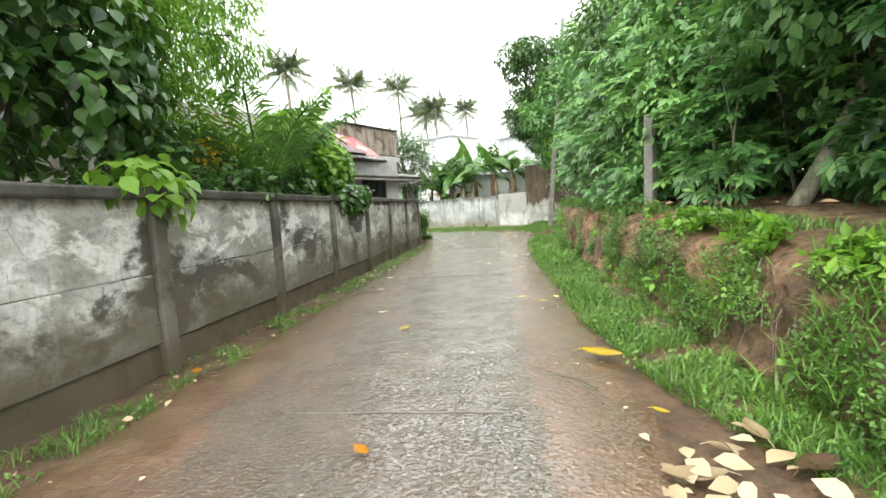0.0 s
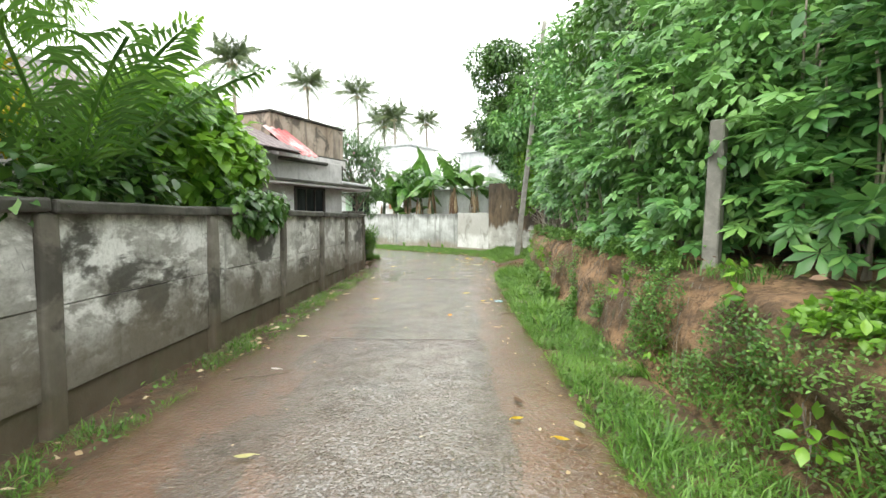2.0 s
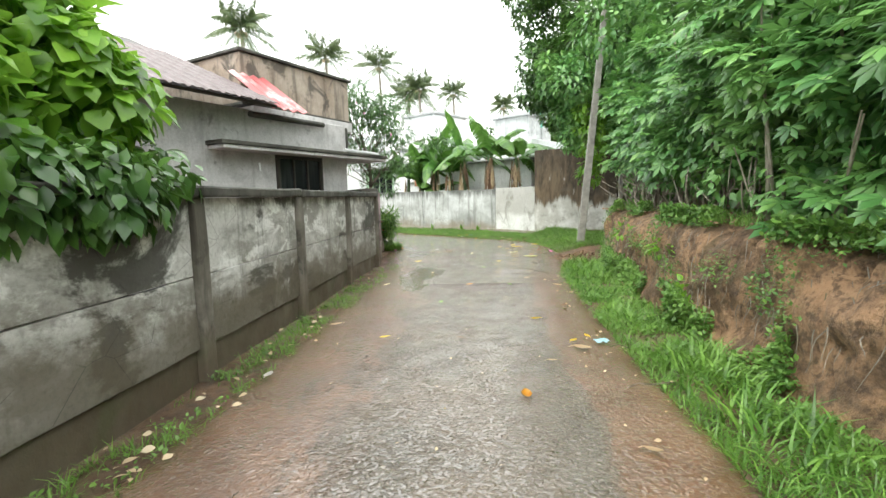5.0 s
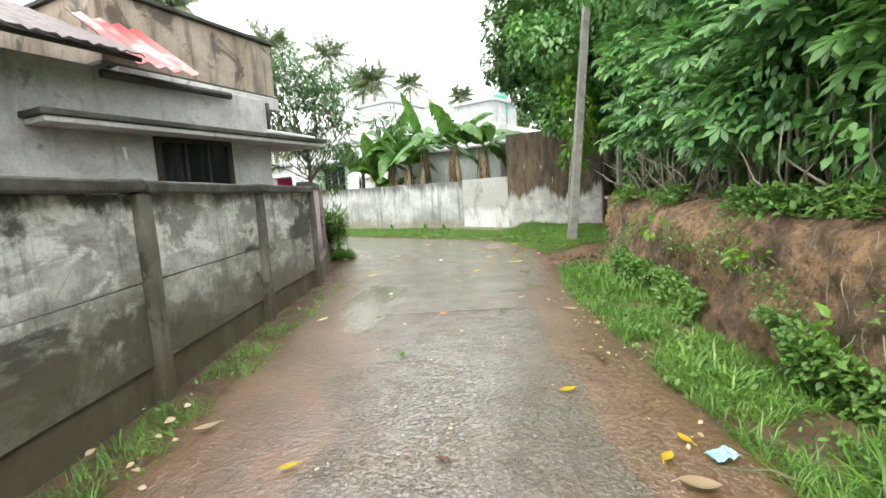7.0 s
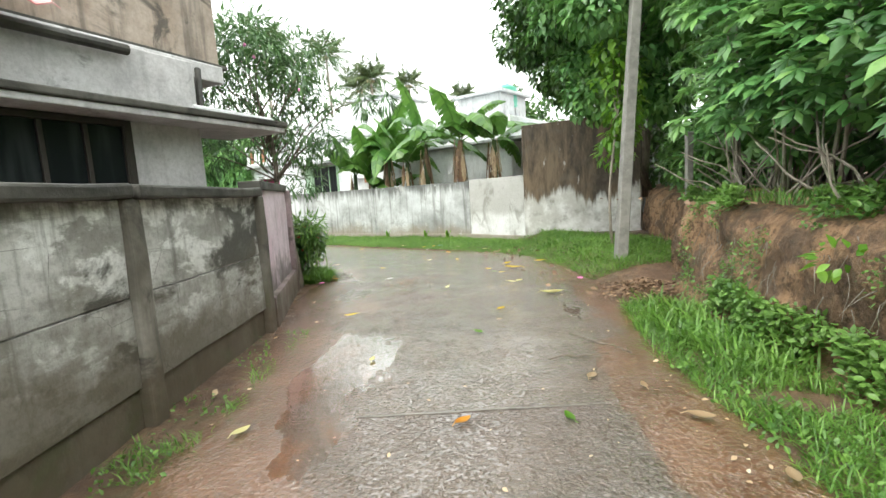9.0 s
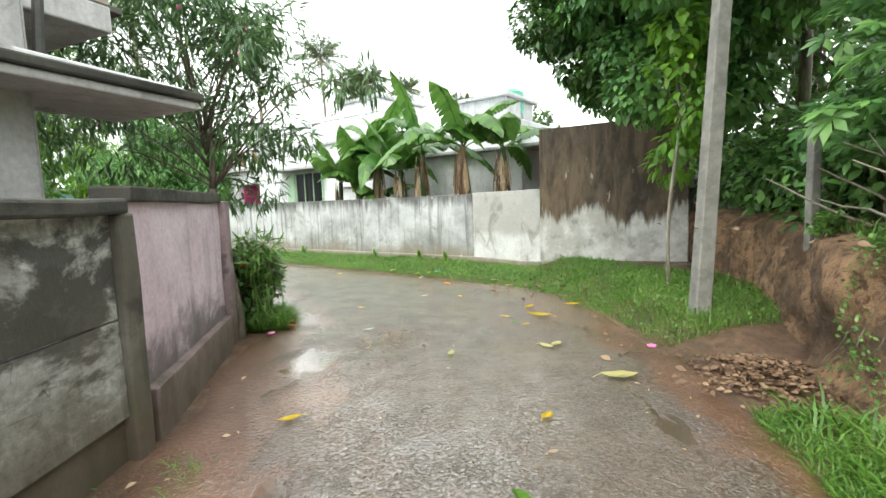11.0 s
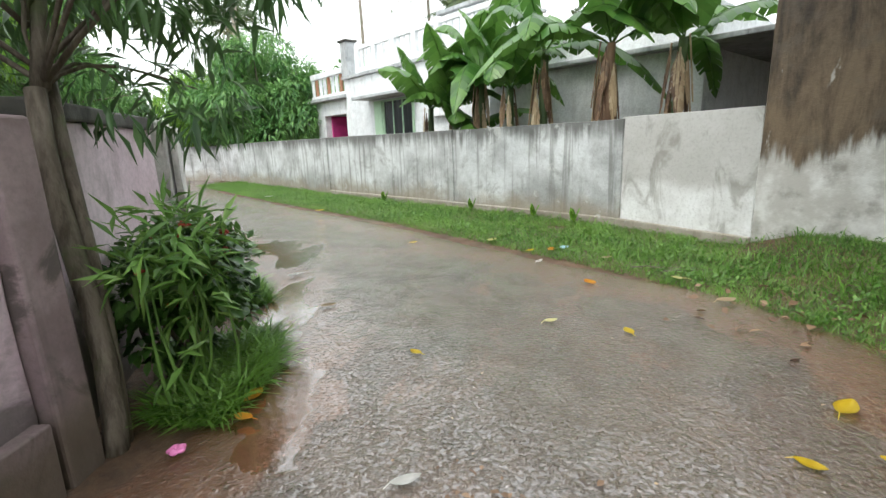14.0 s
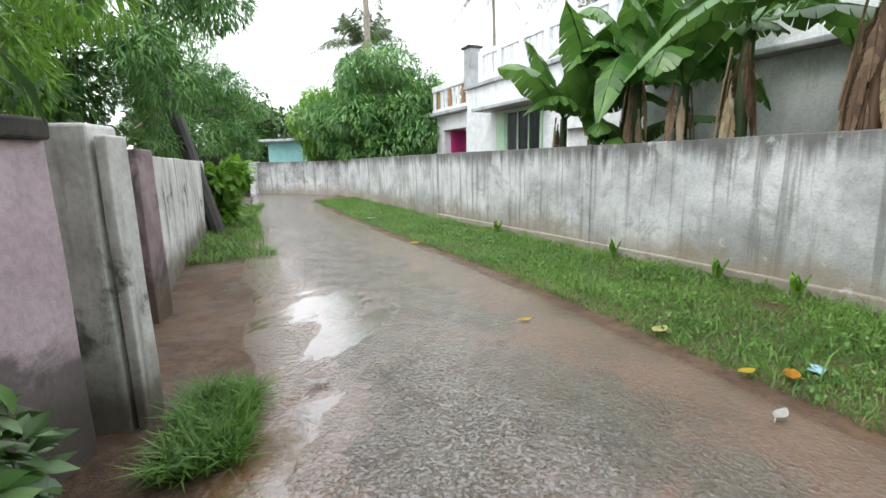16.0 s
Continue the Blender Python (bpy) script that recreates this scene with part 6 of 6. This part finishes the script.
Y, O, T, P, D = "bright yellow fallen leaf on the wet lane", "orange fallen leaf on wet concrete", "pale brown dry leaf on the mud", "pale yellow fallen leaf", "curled brown dead leaf"
KINDS = {"y": (M_YELLOW, Y), "o": (M_ORANGE, O), "t": (M_TAN, T), "p": (M_PALELEAF, P), "d": (M_DEADLEAF, D), "g": (M_BROAD, "fresh green leaf fallen on the lane"), "w": (M_PETAL, "white scrap of litter on the lane")}
for x, y, s, k in ((-0.06, 7.0, 0.13, "y"), (1.25, 8.72, 0.17, "d"), (-0.51, 7.8, 0.12, "p"), (0.13, 16.05, 0.12, "o"), (0.95, 13.95, 0.12, "y"), (-0.22, 14.8, 0.11, "g"), (0.77, 16.03, 0.12, "g"), (1.08, 16.6, 0.15, "t"),
                   (1.2, 21.4, 0.3, "y"), (0.05, 20.03, 0.15, "p"), (1.01, 20.15, 0.17, "p"), (1.12, 20.2, 0.15, "p"), (-1.12, 25.9, 0.2, "p"), (-1.2, 22.2, 0.1, "y"), (-3.1, 23.9, 0.16, "w"), (0.67, 11.9, 0.14, "o"), (1.39, 13.3, 0.1, "y"),
                   (1.38, 14.6, 0.16, "d"), (1.37, 16.4, 0.14, "t"), (1.71, 6.03, 0.32, "y"), (-1.58, 5.85, 0.14, "o"), (0.22, 4.61, 0.13, "o"), (1.99, 4.64, 0.2, "t"), (1.83, 5.04, 0.1, "y"), (1.76, 4.41, 0.36, "t"), (2.2, 4.8, 0.3, "t"),
                   (2.3, 4.5, 0.3, "d"), (1.41, 19.3, 0.3, "p"), (-1.1, 18.74, 0.16, "y"), (0.67, 18.65, 0.12, "y"), (-1.9, 21.3, 0.12, "o"), (1.78, 21.95, 0.2, "y"), (0.78, 21.4, 0.12, "y"), (0.86, 21.1, 0.1, "g"), (0.95, 21.0, 0.1, "y"),
                   (-2.23, 25.68, 0.12, "y"), (-0.55, 25.3, 0.14, "y"), (-0.29, 25.36, 0.18, "o"), (-5.35, 28.85, 0.2, "y"), (0.08, 23.96, 0.17, "o"), (1.16, 23.56, 0.25, "t"), (0.26, 22.77, 0.12, "y"), (-2.25, 23.0, 0.2, "t"), (-1.98, 21.5, 0.16, "o"),
                   (-1.32, 13.7, 0.2, "t"), (1.23, 13.15, 0.1, "y"), (1.51, 15.95, 0.2, "t"), (0.13, 13.23, 0.12, "d"), (1.27, 12.93, 0.22, "t"), (-0.66, 13.23, 0.1, "y"), (1.4, 19.32, 0.2, "p"), (1.17, 21.9, 0.2, "y"), (-1.23, 16.07, 0.13, "p"),
                   (1.61, 15.37, 0.15, "t"), (-0.43, 24.75, 0.16, "w"), (-8.5, 31.7, 0.25, "w"), (1.45, 8.1, 0.1, "y"), (1.55, 8.0, 0.12, "d"), (1.2, 8.4, 0.09, "y"), (1.62, 8.3, 0.12, "p"), (0.95, 12.6, 0.12, "t"), (1.3, 11.2, 0.14, "t"),
                   (-0.95, 9.4, 0.1, "w"), (-1.1, 10.6, 0.13, "p"), (-1.4, 12.2, 0.12, "w"), (0.35, 17.8, 0.12, "g"), (-0.6, 17.2, 0.1, "p"), (0.6, 18.2, 0.09, "t"), (-0.9, 21.0, 0.14, "w"), (-0.3, 22.9, 0.12, "p"), (0.35, 25.0, 0.18, "t"), (0.95, 24.2, 0.16, "p")):
    fallen(x, y, s * (0.75 if k in "td" else 1.0), *KINDS[k])
scrap = thing("plastic_scrap", "crumpled pale blue plastic scrap in the mud", "litter", (1.5, 13.15, 0.03), 20)
bm = bmesh.new()
bmesh.ops.create_grid(bm, x_segments=8, y_segments=6, size=0.5)
for v in bm.verts:
    v.co = Vector((v.co.x * 0.14, v.co.y * 0.09, 0.012 + 0.02 * noise.noise(v.co * 4)))
bmesh.ops.solidify(bm, geom=list(bm.faces), thickness=0.002)
part("film", bm, M_LITTERBLUE, scrap)
copy_thing(scrap, pose(-0.12, 25.55, 0.03, 0, 0, 70))


def litter(name, label, n, centre, rx, ry, size, mat, z=0.02, pile=0.0):
    d = rng.normal(size=(n, 2)) * 0.5
    g = np.stack([centre[0] + d[:, 0] * rx, centre[1] + d[:, 1] * ry, z + pile * np.exp(-(d ** 2).sum(1) * 2) * rng.uniform(0, 1, n)], 1)
    a = rng.uniform(0, math.tau, n)
    aims = np.stack([np.cos(a), np.sin(a), rng.uniform(-0.15, 0.4, n)], 1)
    return tagged(scatter(name, LEAF_BROAD, g, aims, unit(n) * 0.7 + np.array([0, 0, 1.0]), size * rng.uniform(0.5, 1.4, n), mat, kind="stuff"), label, "leaf litter")


litter("leaf_litter", "heap of dry brown leaves at the end of the bank", 1500, (2.6, 19.25), 0.5, 0.55, 0.05, M_DEADLEAF, 0.02, 0.14)
litter("leaf_litter", "big dry brown leaves in the mud by the bank", 34, (1.95, 4.2), 0.4, 0.7, 0.15, M_TAN, 0.04, 0.05)
litter("leaf_litter", "brown leaf shreds along the edge of the lane", 36, (1.75, 20.6), 0.5, 1.2, 0.08, M_DEADLEAF, 0.03, 0.03)
litter("leaf_litter", "dead leaves along the verge", 50, (1.4, 23.4), 0.8, 0.9, 0.08, M_DEADLEAF, 0.03, 0.02)
litter("leaf_litter", "dry leaves lodged along the top edge of the bank", 160, (2.95, 13.5), 0.25, 8, 0.07, M_DEADLEAF, 1.13, 0.02)
litter("leaf_litter", "dead leaves lying in the grass by the panel wall", 120, (-1.6, 9), 0.3, 9, 0.06, M_TAN, 0.03, 0.02)
litter("leaf_litter", "fine leaf crumbs trodden into the lane", 220, (-0.6, 20.6), 0.35, 0.5, 0.035, M_DEADLEAF, 0.034, 0.01)
litter("leaf_litter", "crumbs of leaves scattered over the lane", 150, (0.2, 14), 1.3, 12, 0.028, M_TAN, 0.034, 0.0)
litter("leaf_litter", "dry crumbs on the muddy edge of the lane", 150, (1.5, 12), 0.3, 11, 0.035, M_TAN, 0.028, 0.0)

twigs = thing("twigs", "thin dry twigs scattered on the lane", "twigs", kind="stuff")
bm = bmesh.new()
for x, y, l, a in ((1.35, 5.6, 0.6, 130), (1.5, 5.3, 0.35, 100), (1.6, 12.1, 0.4, 20), (1.35, 17.3, 0.7, 120), (1.1, 17.0, 0.5, 10), (1.55, 13.0, 0.3, 150), (-1.0, 9.2, 0.5, 30), (-0.2, 20.9, 0.3, 10), (0.9, 24.6, 0.7, 5), (1.1, 24.5, 0.6, 20), (-1.35, 19.3, 0.4, 60), (1.85, 19.9, 0.4, 20)):
    d = Vector((math.cos(radians(a)), math.sin(radians(a)), 0)) * l / 2
    bar(bm, Vector((x, y, 0.045)) - d, Vector((x, y, 0.04)) + d, 0.008, 0.004, 5, 4, lambda k: (0, 0.03 * math.sin(k * 5), 0.01 * math.sin(k * 9)))
part("twig_scatter", bm, M_BARK, twigs)
blossom = thing("fallen_flower", "pink fallen flower on the mud", "flower", (-2.05, 21.0, 0.03))
bm = bmesh.new()
for k in range(5):
    a = k * math.tau / 5
    bmesh.ops.create_icosphere(bm, subdivisions=2, radius=0.022, matrix=Matrix.Translation((0.024 * math.cos(a), 0.024 * math.sin(a), 0.012)) @ Matrix.Diagonal((1, 1, 0.5, 1)))
part("petals", bm, M_ROSE, blossom)
copy_thing(blossom, pose(1.95, 19.9, 0.08))
